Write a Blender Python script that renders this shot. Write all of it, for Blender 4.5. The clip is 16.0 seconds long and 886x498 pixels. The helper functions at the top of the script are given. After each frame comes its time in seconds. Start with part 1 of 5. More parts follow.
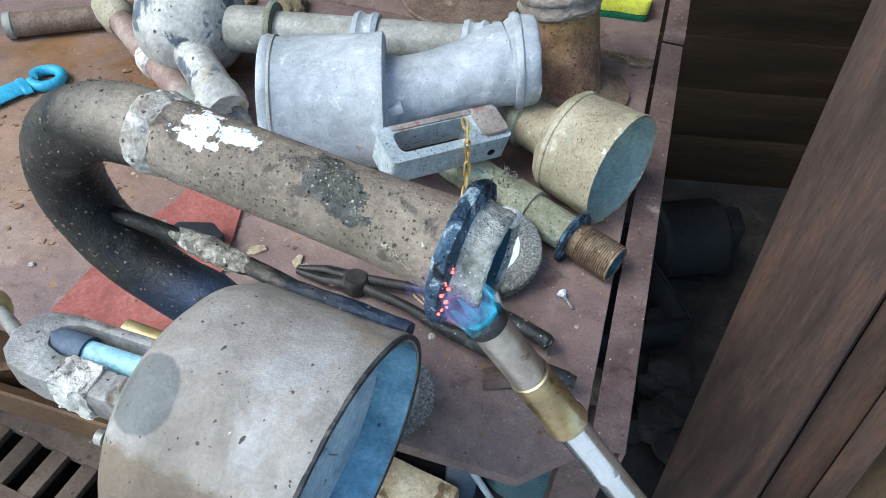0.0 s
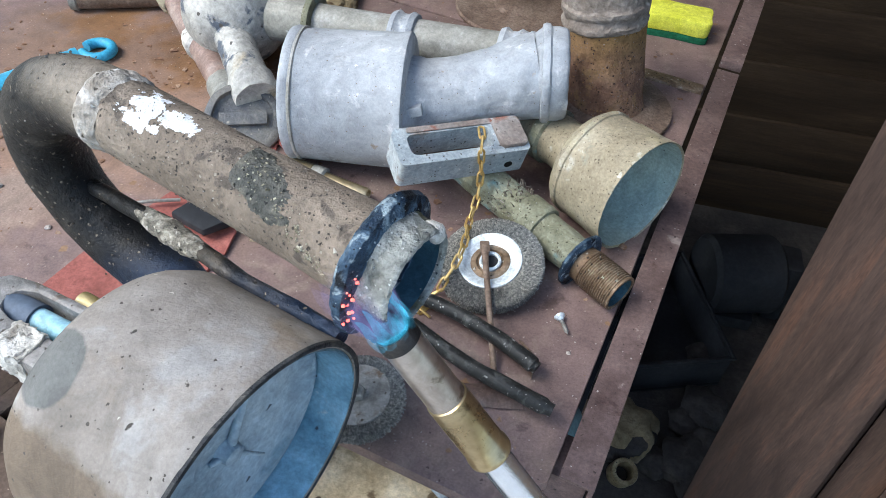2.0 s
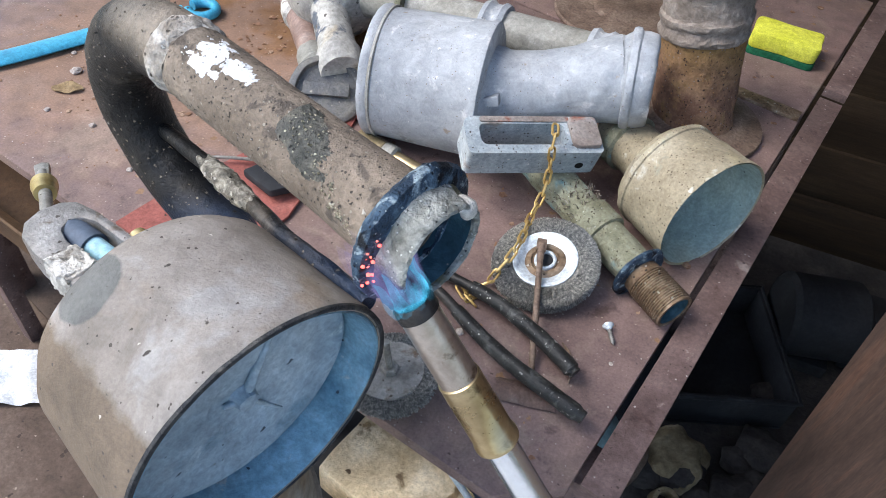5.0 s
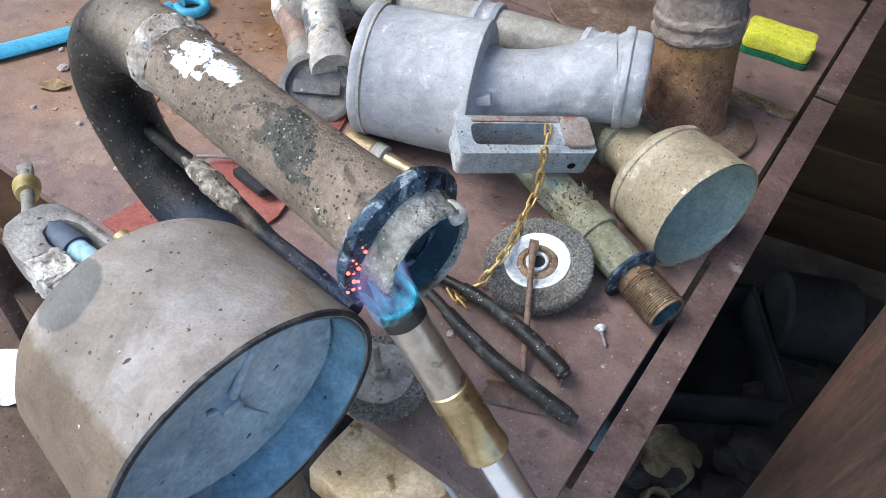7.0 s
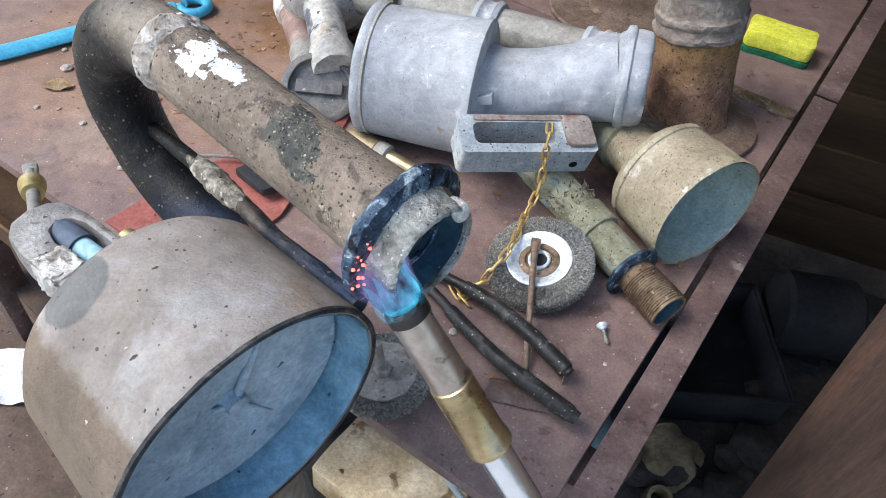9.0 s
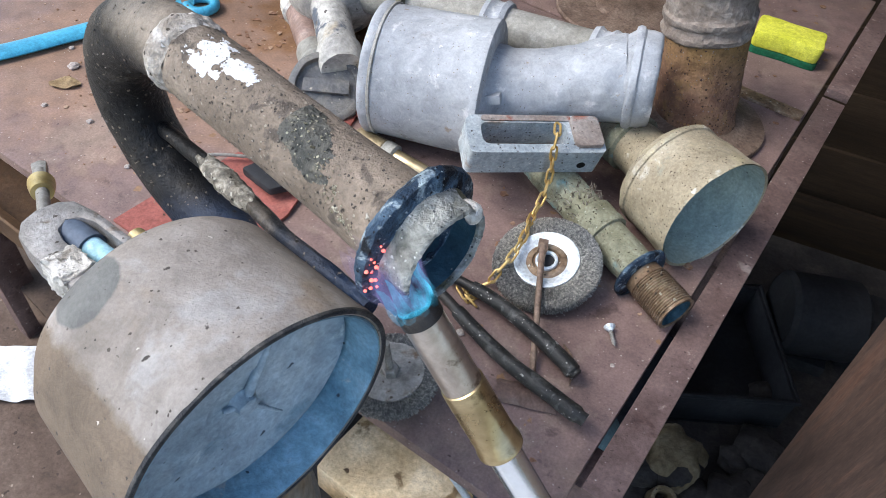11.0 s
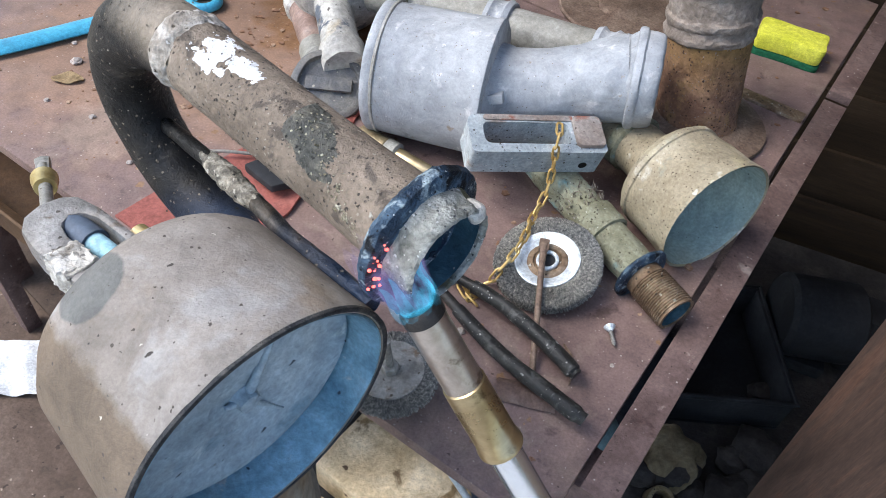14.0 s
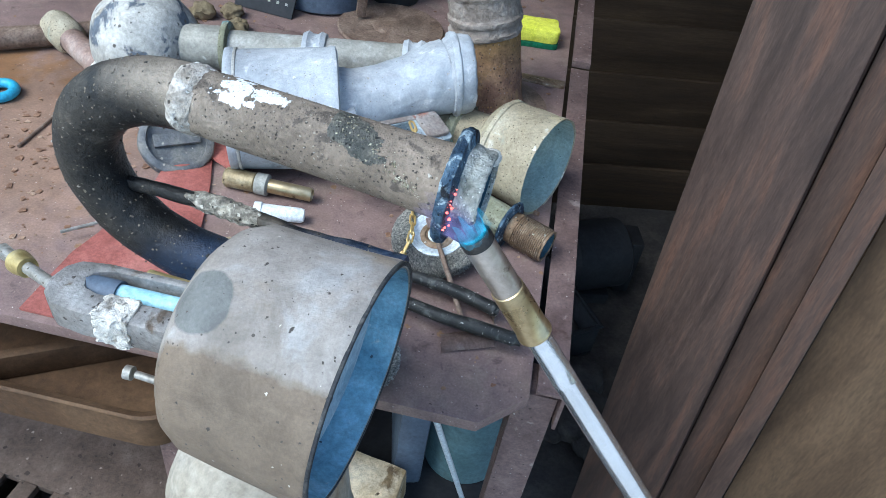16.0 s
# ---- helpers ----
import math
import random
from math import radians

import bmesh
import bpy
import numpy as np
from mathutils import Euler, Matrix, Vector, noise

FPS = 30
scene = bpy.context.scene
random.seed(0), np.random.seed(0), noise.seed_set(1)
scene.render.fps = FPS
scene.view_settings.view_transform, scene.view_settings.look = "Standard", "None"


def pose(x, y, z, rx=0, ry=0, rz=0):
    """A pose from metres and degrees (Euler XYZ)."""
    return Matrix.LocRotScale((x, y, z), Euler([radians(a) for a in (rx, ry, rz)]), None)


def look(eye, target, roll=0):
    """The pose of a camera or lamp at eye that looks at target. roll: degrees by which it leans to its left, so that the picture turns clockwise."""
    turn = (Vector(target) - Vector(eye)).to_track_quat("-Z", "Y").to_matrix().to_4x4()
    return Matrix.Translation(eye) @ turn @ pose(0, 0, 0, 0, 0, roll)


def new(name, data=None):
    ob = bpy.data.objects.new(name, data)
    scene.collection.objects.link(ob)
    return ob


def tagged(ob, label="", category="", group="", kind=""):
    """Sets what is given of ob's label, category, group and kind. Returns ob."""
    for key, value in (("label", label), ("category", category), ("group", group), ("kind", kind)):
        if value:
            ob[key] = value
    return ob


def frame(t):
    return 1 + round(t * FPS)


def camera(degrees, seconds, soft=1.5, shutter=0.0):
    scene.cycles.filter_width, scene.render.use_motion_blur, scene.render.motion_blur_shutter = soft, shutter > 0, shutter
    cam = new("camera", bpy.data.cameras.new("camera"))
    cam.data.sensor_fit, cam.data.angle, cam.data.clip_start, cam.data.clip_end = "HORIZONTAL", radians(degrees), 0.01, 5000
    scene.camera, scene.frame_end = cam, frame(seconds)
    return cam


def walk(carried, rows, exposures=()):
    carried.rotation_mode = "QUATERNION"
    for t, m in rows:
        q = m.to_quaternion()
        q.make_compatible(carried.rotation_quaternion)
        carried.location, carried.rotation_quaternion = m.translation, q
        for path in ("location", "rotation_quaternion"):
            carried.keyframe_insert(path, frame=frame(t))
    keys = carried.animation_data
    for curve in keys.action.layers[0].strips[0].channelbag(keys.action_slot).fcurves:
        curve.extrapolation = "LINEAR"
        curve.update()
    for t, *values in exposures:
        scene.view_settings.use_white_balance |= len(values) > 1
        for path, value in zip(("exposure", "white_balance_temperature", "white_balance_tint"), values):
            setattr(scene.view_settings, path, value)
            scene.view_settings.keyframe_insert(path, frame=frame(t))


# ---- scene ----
cam = camera(62.2, 16.0, soft=0.75)
PATH = [
    (0, (0.029, 0.019, 1.327), (0.011, 1.404, -0.116), 4.2),
    (0.5, (0.051, 0.02, 1.326), (-0.036, 1.408, -0.111), 4.1),
    (1, (0.056, 0.019, 1.327), (-0.054, 1.412, -0.104), 4.9),
    (1.5, (0.067, 0.029, 1.326), (-0.063, 1.411, -0.114), 5.1),
    (2, (0.093, 0.04, 1.324), (-0.118, 1.405, -0.122), 4.8),
    (2.5, (0.121, 0.049, 1.317), (-0.222, 1.381, -0.134), 5.5),
    (3, (0.126, 0.048, 1.32), (-0.297, 1.345, -0.142), 4.7),
    (3.5, (0.125, 0.048, 1.322), (-0.306, 1.349, -0.135), 4.8),
    (4, (0.124, 0.042, 1.317), (-0.287, 1.341, -0.147), 6.1),
    (4.2, (0.12, 0.041, 1.317), (-0.303, 1.342, -0.142), 5.9),
    (6.5, (0.115, 0.045, 1.314), (-0.283, 1.346, -0.152), 7.0),
    (7, (0.116, 0.049, 1.314), (-0.282, 1.35, -0.151), 6.9),
    (7.5, (0.119, 0.054, 1.317), (-0.295, 1.348, -0.149), 5.9),
    (8, (0.12, 0.053, 1.317), (-0.301, 1.348, -0.148), 6.1),
    (8.5, (0.115, 0.05, 1.316), (-0.307, 1.345, -0.148), 6.6),
    (9, (0.116, 0.046, 1.315), (-0.285, 1.346, -0.151), 6.7),
    (11.3, (0.111, 0.046, 1.315), (-0.295, 1.34, -0.156), 6.8),
    (11.5, (0.112, 0.048, 1.314), (-0.287, 1.34, -0.159), 6.8),
    (12, (0.118, 0.053, 1.314), (-0.263, 1.347, -0.163), 6.7),
    (12.5, (0.118, 0.052, 1.314), (-0.276, 1.34, -0.164), 6.5),
    (13, (0.113, 0.046, 1.314), (-0.291, 1.333, -0.163), 6.8),
    (13.5, (0.109, 0.045, 1.315), (-0.294, 1.333, -0.161), 7.2),
    (14, (0.11, 0.045, 1.316), (-0.293, 1.337, -0.156), 7.4),
    (14.5, (0.11, 0.037, 1.317), (-0.29, 1.327, -0.159), 7.5),
    (15, (0.063, -0.004, 1.322), (-0.147, 1.385, -0.101), 8.8),
    (15.5, (-0.013, -0.069, 1.336), (0.212, 1.36, -0.045), 9.1),
    (16, (-0.02, -0.085, 1.339), (0.216, 1.389, 0.008), 9.6),
]
walk(cam, [(t, look(eye, target, roll)) for t, eye, target, roll in PATH],
     [(0, 1.28, 5950, 0), (1.5, 1.27, 6100, 2), (3.0, 1.25, 6450, 9), (14.5, 1.25, 6450, 9), (15.4, 1.30, 5800, 0), (16, 1.32, 5650, 0)])

# ---- light ----
world = bpy.data.worlds.new("sky")
scene.world = world
world.use_nodes = True
wn = world.node_tree
sky = wn.nodes.new("ShaderNodeTexSky")
sky.sky_type, sky.sun_disc = "NISHITA", False
SUN_EL, SUN_AZ = 52.0, 205.0            # degrees: height, and the compass turn from +x towards +y
sky.sun_elevation, sky.sun_rotation = radians(SUN_EL), radians(90 - SUN_AZ)
sky.air_density, sky.dust_density = 1.0, 1.5
wn.links.new(sky.outputs[0], wn.nodes["Background"].inputs[0])
wn.nodes["Background"].inputs[1].default_value = 0.15
sun = new("sun", bpy.data.lights.new("sun", "SUN"))
sun.data.energy, sun.data.angle, sun.data.color = 1.35, radians(30), (1.0, 0.97, 0.94)
sun.matrix_world = look((math.cos(radians(SUN_AZ)) * 3 * math.cos(radians(SUN_EL)), math.sin(radians(SUN_AZ)) * 3 * math.cos(radians(SUN_EL)), 3 * math.sin(radians(SUN_EL))), (0, 0, 0))


# ---- materials ----
def ramp(nt, fac, stops):
    r = nt.nodes.new("ShaderNodeValToRGB")
    while len(r.color_ramp.elements) < len(stops):
        r.color_ramp.elements.new(0.5)
    for e, (p, c) in zip(r.color_ramp.elements, stops):
        e.position, e.color = p, (*c, 1) if len(c) == 3 else c
    nt.links.new(fac, r.inputs[0])
    return r.outputs[0]


def noise_node(nt, co, scale, detail=6.0, rough=0.6, warp=0.0, stretch=None):
    if stretch:
        m = nt.nodes.new("ShaderNodeMapping")
        m.inputs["Scale"].default_value = stretch
        nt.links.new(co, m.inputs[0])
        co = m.outputs[0]
    n = nt.nodes.new("ShaderNodeTexNoise")
    n.inputs["Scale"].default_value, n.inputs["Detail"].default_value, n.inputs["Roughness"].default_value = scale, detail, rough
    n.inputs["Distortion"].default_value = warp
    nt.links.new(co, n.inputs["Vector"])
    return n.outputs[0]


def mix(nt, fac, a, b):
    m = nt.nodes.new("ShaderNodeMix")
    m.data_type = "RGBA"
    for v, s in ((fac, m.inputs[0]), (a, m.inputs[6]), (b, m.inputs[7])):
        if hasattr(v, "is_linked"):
            nt.links.new(v, s)
        else:
            s.default_value = (*v, 1) if isinstance(v, tuple) else v
    return m.outputs[2]


def surface(name, cols, scale=20, rough=(0.5, 0.8), metal=0.0, bump=0.3, grain=250, layers=(), stretch=None, warp=0.4, island=0.0, marks=(), speck=0.55, spots=()):
    """A worn surface: a broad noise over the colours, layers of (colour, scale, low, high[, detail]) patches over it,
    marks of a given place, spots of (colour, scale, size, share) as pits and crumbs, fine grain and relief."""
    m = bpy.data.materials.new(name)
    m.use_nodes = True
    nt = m.node_tree
    p = nt.nodes["Principled BSDF"]
    tc = nt.nodes.new("ShaderNodeTexCoord")
    co = tc.outputs["Object"]
    n1 = noise_node(nt, co, scale, 8, 0.62, warp, stretch)
    k = len(cols)
    col = ramp(nt, n1, [(0.32 + 0.36 * i / max(k - 1, 1), c) for i, c in enumerate(cols)])
    n2 = noise_node(nt, co, grain, 4, 0.7, 0, stretch)
    height = n2
    for lay in layers:
        c, sc, lo, hi = lay[:4]
        nn = noise_node(nt, co, sc, lay[4] if len(lay) > 4 else 7, 0.6, 0.3)
        f = ramp(nt, nn, [(lo, (0, 0, 0)), (hi, (1, 1, 1))])
        col = mix(nt, f, col, c)
    for c, centre, reach, rag, way, *fade in marks:
        # a stain with a shape of its own: round a place, or on one side of it when a way is given
        sub = nt.nodes.new("ShaderNodeVectorMath")
        sub.operation = "SUBTRACT"
        nt.links.new(co, sub.inputs[0])
        sub.inputs[1].default_value = centre
        vm = nt.nodes.new("ShaderNodeVectorMath")
        vm.operation = "DOT_PRODUCT" if way else "LENGTH"
        nt.links.new(sub.outputs[0], vm.inputs[0])
        if way:
            vm.inputs[1].default_value = way
        ma = nt.nodes.new("ShaderNodeMath")
        ma.operation = "MULTIPLY_ADD"
        nt.links.new(noise_node(nt, co, 38, 5, 0.55), ma.inputs[0])
        ma.inputs[1].default_value = rag * (-1 if way else 1)
        nt.links.new(vm.outputs["Value"], ma.inputs[2])
        mr = nt.nodes.new("ShaderNodeMapRange")
        e0 = reach + rag * 0.5 * (-1 if way else 1)
        fw = fade[0] if fade else 0.0008
        mr.inputs[1].default_value, mr.inputs[2].default_value = (e0 - fw, e0 + fw) if way else (e0 + fw, e0 - fw)
        nt.links.new(ma.outputs[0], mr.inputs[0])
        inner = ramp(nt, n1, [(0.35, tuple(0.75 * q for q in c)), (0.65, tuple(1.2 * q for q in c))])
        col = mix(nt, mr.outputs[0], col, inner)
    for c, sc, size, share in spots:
        wn_ = nt.nodes.new("ShaderNodeTexNoise")
        wn_.inputs["Scale"].default_value, wn_.inputs["Detail"].default_value = sc * 2.2, 3
        nt.links.new(co, wn_.inputs["Vector"])
        push = nt.nodes.new("ShaderNodeVectorMath")
        push.operation = "MULTIPLY_ADD"
        nt.links.new(wn_.outputs["Color"], push.inputs[0])
        push.inputs[1].default_value = (0.7 / sc,) * 3
        nt.links.new(co, push.inputs[2])
        vo = nt.nodes.new("ShaderNodeTexVoronoi")
        vo.inputs["Scale"].default_value = sc
        nt.links.new(push.outputs[0], vo.inputs["Vector"])
        sep = nt.nodes.new("ShaderNodeSeparateColor")
        nt.links.new(vo.outputs["Color"], sep.inputs[0])
        # the size varies from cell to cell, and only some cells hold a spot
        lim = nt.nodes.new("ShaderNodeMapRange")
        lim.inputs[1].default_value, lim.inputs[2].default_value = 1 - share, 1
        lim.inputs[3].default_value, lim.inputs[4].default_value = 0.0, size
        nt.links.new(sep.outputs[0], lim.inputs[0])
        sb = nt.nodes.new("ShaderNodeMath")
        sb.operation = "SUBTRACT"
        nt.links.new(lim.outputs[0], sb.inputs[0])
        nt.links.new(vo.outputs["Distance"], sb.inputs[1])
        f = nt.nodes.new("ShaderNodeMapRange")
        f.inputs[1].default_value, f.inputs[2].default_value = 0.0, 0.07
        nt.links.new(sb.outputs[0], f.inputs[0])
        col = mix(nt, f.outputs[0], col, c)
        hs = nt.nodes.new("ShaderNodeMath")
        hs.operation = "MULTIPLY_ADD"
        nt.links.new(f.outputs[0], hs.inputs[0])
        hs.inputs[1].default_value = -0.5 if sum(c) < 0.6 else 0.5
        nt.links.new(height, hs.inputs[2])
        height = hs.outputs[0]
    n3 = noise_node(nt, co, scale * 5, 6, 0.7, 0.5, stretch)
    g3 = ramp(nt, n3, [(0.33, (0.74,) * 3), (0.5, (1.0,) * 3), (0.67, (1.22,) * 3)])
    m3 = nt.nodes.new("ShaderNodeMix")
    m3.data_type, m3.blend_type = "RGBA", "MULTIPLY"
    m3.inputs[0].default_value = 0.10 if metal > 0.5 else 0.75
    nt.links.new(col, m3.inputs[6])
    nt.links.new(g3, m3.inputs[7])
    col = m3.outputs[2]
    g = ramp(nt, n2, [(0.28, (0.52, 0.52, 0.52)), (0.72, (1.36, 1.36, 1.36))])
    mm = nt.nodes.new("ShaderNodeMix")
    mm.data_type, mm.blend_type = "RGBA", "MULTIPLY"
    mm.inputs[0].default_value = 0.18 if metal > 0.5 else speck
    nt.links.new(col, mm.inputs[6])
    nt.links.new(g, mm.inputs[7])
    out = mm.outputs[2]
    if island:
        oi = nt.nodes.new("ShaderNodeObjectInfo")
        h = nt.nodes.new("ShaderNodeHueSaturation")
        mr = nt.nodes.new("ShaderNodeMapRange")
        mr.inputs[3].default_value, mr.inputs[4].default_value = 1 - island, 1 + island
        nt.links.new(oi.outputs["Random"], mr.inputs[0])
        nt.links.new(mr.outputs[0], h.inputs["Value"])
        nt.links.new(out, h.inputs["Color"])
        out = h.outputs[0]
    nt.links.new(out, p.inputs["Base Color"])
    r = ramp(nt, n1, [(0.3, (rough[0],) * 3), (0.7, (rough[1],) * 3)])
    nt.links.new(r, p.inputs["Roughness"])
    p.inputs["Metallic"].default_value = metal
    if metal < 0.4:
        p.inputs["Specular IOR Level"].default_value = 0.3
    b = nt.nodes.new("ShaderNodeBump")
    b.inputs["Strength"].default_value, b.inputs["Distance"].default_value = bump, 0.002
    nt.links.new(height, b.inputs["Height"])
    b2 = nt.nodes.new("ShaderNodeBump")
    b2.inputs["Strength"].default_value, b2.inputs["Distance"].default_value = bump * 0.7, 0.006
    nt.links.new(n1, b2.inputs["Height"])
    nt.links.new(b.outputs[0], b2.inputs["Normal"])
    nt.links.new(b2.outputs[0], p.inputs["Normal"])
    return m


M = {}

M["rust_edge"] = surface("red_oxide_steel", [(0.105, 0.068, 0.061), (0.15, 0.1, 0.09), (0.205, 0.145, 0.13)], 18, (0.45, 0.75), 0.1, 0.3, 300,
                         [((0.30, 0.24, 0.21), 45, 0.64, 0.72), ((0.07, 0.04, 0.035), 30, 0.60, 0.68)], spots=[((0.42, 0.38, 0.35), 260, 0.32, 0.16), ((0.06, 0.04, 0.034), 240, 0.34, 0.2)])
# mottled blue of the drum's inner wall, with one dark patch
M["inner_blue"] = surface("blue_copper", [(0.1105, 0.234, 0.3185), (0.234, 0.4095, 0.5135), (0.403, 0.572, 0.6565)], 18, (0.4, 0.65), 0.15, 0.4, 300,
                         [((0.045, 0.065, 0.085), 16, 0.57, 0.66), ((0.45, 0.52, 0.54), 60, 0.62, 0.67)], spots=[((0.05, 0.08, 0.11), 260, 0.28, 0.15)],
                         marks=[((0.030, 0.042, 0.055), (0.090, -0.004, 0.215), 0.030, 0.040, None, 0.010)])
M["rim"] = surface("sooty_rim", [(0.015, 0.017, 0.022), (0.04, 0.042, 0.045), (0.12, 0.115, 0.105)], 90, (0.45, 0.7), 0.2, 0.8, 300)
M["disc_grey"] = surface("grey_blue_plate", [(0.19, 0.27, 0.33), (0.28, 0.36, 0.42), (0.37, 0.44, 0.48)], 13, (0.45, 0.65), 0.1, 0.3, 260,
                         [((0.15, 0.15, 0.13), 24, 0.64, 0.71), ((0.16, 0.25, 0.31), 20, 0.59, 0.68), ((0.44, 0.53, 0.57), 30, 0.61, 0.67)], spots=[((0.05, 0.07, 0.09), 110, 0.26, 0.2)])
M["alu"] = surface("dirty_aluminium", [(0.176, 0.164, 0.148), (0.264, 0.248, 0.232), (0.36, 0.348, 0.332)], 35, (0.4, 0.6), 0.35, 0.4, 300,
                   [((0.14, 0.11, 0.085), 50, 0.57, 0.66)], spots=[((0.08, 0.07, 0.06), 260, 0.4, 0.4)])
M["pipe"] = surface("sooty_brown_copper", [(0.15, 0.118, 0.088), (0.215, 0.172, 0.132), (0.28, 0.23, 0.18)], 14, (0.55, 0.8), 0.15, 0.8, 330,
                    [((0.10, 0.082, 0.066), 60, 0.57, 0.64, 5)],
                    spots=[((0.06, 0.05, 0.042), 480, 0.42, 0.45), ((0.055, 0.046, 0.038), 230, 0.26, 0.25), ((0.33, 0.29, 0.23), 380, 0.36, 0.2), ((0.46, 0.43, 0.37), 120, 0.16, 0.10)])

M["soot"] = surface("burnt_flange", [(0.010, 0.018, 0.032), (0.035, 0.065, 0.105), (0.13, 0.20, 0.27)], 75, (0.35, 0.7), 0.25, 1.0, 240,
                    [((0.34, 0.42, 0.46), 95, 0.57, 0.64), ((0.008, 0.010, 0.014), 60, 0.56, 0.62)], spots=[((0.42, 0.48, 0.50), 700, 0.40, 0.2), ((0.006, 0.008, 0.012), 520, 0.42, 0.3)])
M["lip"] = surface("grey_lip_solder", [(0.138, 0.1437, 0.1265), (0.3105, 0.3162, 0.2875), (0.575, 0.575, 0.529)], 90, (0.4, 0.65), 0.2, 1.0, 260,
                   [((0.17, 0.16, 0.09), 60, 0.58, 0.66), ((0.10, 0.16, 0.20), 45, 0.60, 0.68)], spots=[((0.66, 0.67, 0.64), 520, 0.45, 0.3), ((0.05, 0.055, 0.06), 560, 0.40, 0.25)])
M["lining"] = surface("dark_teal_bore", [(0.012, 0.036, 0.051), (0.03, 0.075, 0.102), (0.066, 0.138, 0.174)], 40, (0.35, 0.6), 0.2, 0.4, 300)
M["chalk"] = surface("white_limescale", [(0.45, 0.42, 0.37), (0.62, 0.59, 0.53), (0.75, 0.72, 0.68)], 90, (0.8, 0.95), 0, 1.0, 260,
                     [((0.28, 0.25, 0.21), 80, 0.60, 0.66)])
M["lime"] = surface("brownish_limescale", [(0.2352, 0.2016, 0.1624), (0.4032, 0.364, 0.3136), (0.6496, 0.616, 0.5712)], 85, (0.8, 0.95), 0, 1.0, 260,
                    spots=[((0.09, 0.075, 0.06), 300, 0.42, 0.4), ((0.70, 0.68, 0.64), 210, 0.42, 0.35)])
M["white_paint"] = surface("white_paint_flake", [(0.72, 0.73, 0.74), (0.82, 0.83, 0.84)], 60, (0.5, 0.7), 0, 0.8, 200)
M["darkpatch"] = surface("dark_scorched_solder", [(0.045, 0.047, 0.042), (0.10, 0.098, 0.085), (0.19, 0.175, 0.14)], 110, (0.35, 0.65), 0.3, 1.0, 300,
                         spots=[((0.42, 0.40, 0.30), 520, 0.42, 0.3), ((0.02, 0.02, 0.018), 420, 0.45, 0.45)])
M["solder"] = surface("mottled_crusty_solder", [(0.081, 0.0783, 0.0702), (0.297, 0.27, 0.2228), (0.675, 0.6345, 0.54)], 150, (0.6, 0.85), 0.1, 1.0, 400,
                      spots=[((0.64, 0.61, 0.54), 300, 0.45, 0.35), ((0.03, 0.03, 0.028), 260, 0.42, 0.35)])
M["crust"] = surface("golden_burnt_crust", [(0.10, 0.085, 0.05), (0.28, 0.25, 0.17), (0.58, 0.55, 0.45)], 320, (0.4, 0.7), 0.2, 0.6, 600)
M["crumb"] = surface("grey_brown_crumbs", [(0.05, 0.042, 0.036), (0.14, 0.115, 0.09), (0.48, 0.45, 0.40)], 160, (0.7, 0.95), 0, 0.5, 600)
M["silver"] = surface("galvanised_silver", [(0.297, 0.315, 0.3375), (0.387, 0.405, 0.4275), (0.477, 0.4905, 0.5085)], 13, (0.55, 0.78), 0.1, 0.35, 420, speck=0.25, layers=
                      [((0.60, 0.60, 0.60), 34, 0.60, 0.68), ((0.29, 0.29, 0.29), 28, 0.63, 0.72), ((0.33, 0.28, 0.23), 55, 0.66, 0.71)],
                      spots=[((0.18, 0.16, 0.14), 240, 0.20, 0.16), ((0.60, 0.60, 0.59), 150, 0.28, 0.14), ((0.22, 0.18, 0.14), 420, 0.30, 0.18)])
M["handle_grey"] = surface("chipped_blue_grey_paint", [(0.27, 0.315, 0.345), (0.37, 0.415, 0.44), (0.47, 0.50, 0.51)], 26, (0.5, 0.7), 0.05, 0.5, 300,
                           [((0.30, 0.24, 0.20), 22, 0.56, 0.66)], spots=[((0.07, 0.06, 0.055), 330, 0.40, 0.28), ((0.58, 0.58, 0.57), 240, 0.32, 0.2)])
M["handle_top"] = surface("red_brown_dusty_paint", [(0.22, 0.165, 0.14), (0.28, 0.24, 0.215), (0.33, 0.31, 0.295)], 30, (0.55, 0.8), 0.05, 0.5, 300,
                          [((0.26, 0.10, 0.07), 26, 0.57, 0.63)], spots=[((0.08, 0.06, 0.05), 220, 0.4, 0.3)])
M["brassgreen"] = surface("limed_green_brass", [(0.265, 0.222, 0.148), (0.355, 0.305, 0.215), (0.43, 0.385, 0.295)], 13, (0.55, 0.8), 0.1, 0.5, 350,
                          [((0.40, 0.35, 0.20), 9, 0.52, 0.64), ((0.55, 0.52, 0.44), 30, 0.63, 0.69), ((0.27, 0.29, 0.235), 20, 0.62, 0.72)],
                          spots=[((0.09, 0.066, 0.042), 430, 0.40, 0.40), ((0.10, 0.075, 0.05), 200, 0.22, 0.22), ((0.56, 0.53, 0.45), 80, 0.22, 0.12)])
M["patina"] = surface("mossy_patina_brass", [(0.15, 0.145, 0.09), (0.225, 0.225, 0.155), (0.30, 0.32, 0.255)], 26, (0.55, 0.8), 0.12, 0.7, 300,
                      [((0.17, 0.28, 0.28), 26, 0.57, 0.64), ((0.34, 0.33, 0.25), 40, 0.60, 0.68), ((0.10, 0.08, 0.05), 50, 0.62, 0.69)],
                      spots=[((0.06, 0.05, 0.03), 380, 0.40, 0.35), ((0.46, 0.46, 0.40), 330, 0.34, 0.2)])
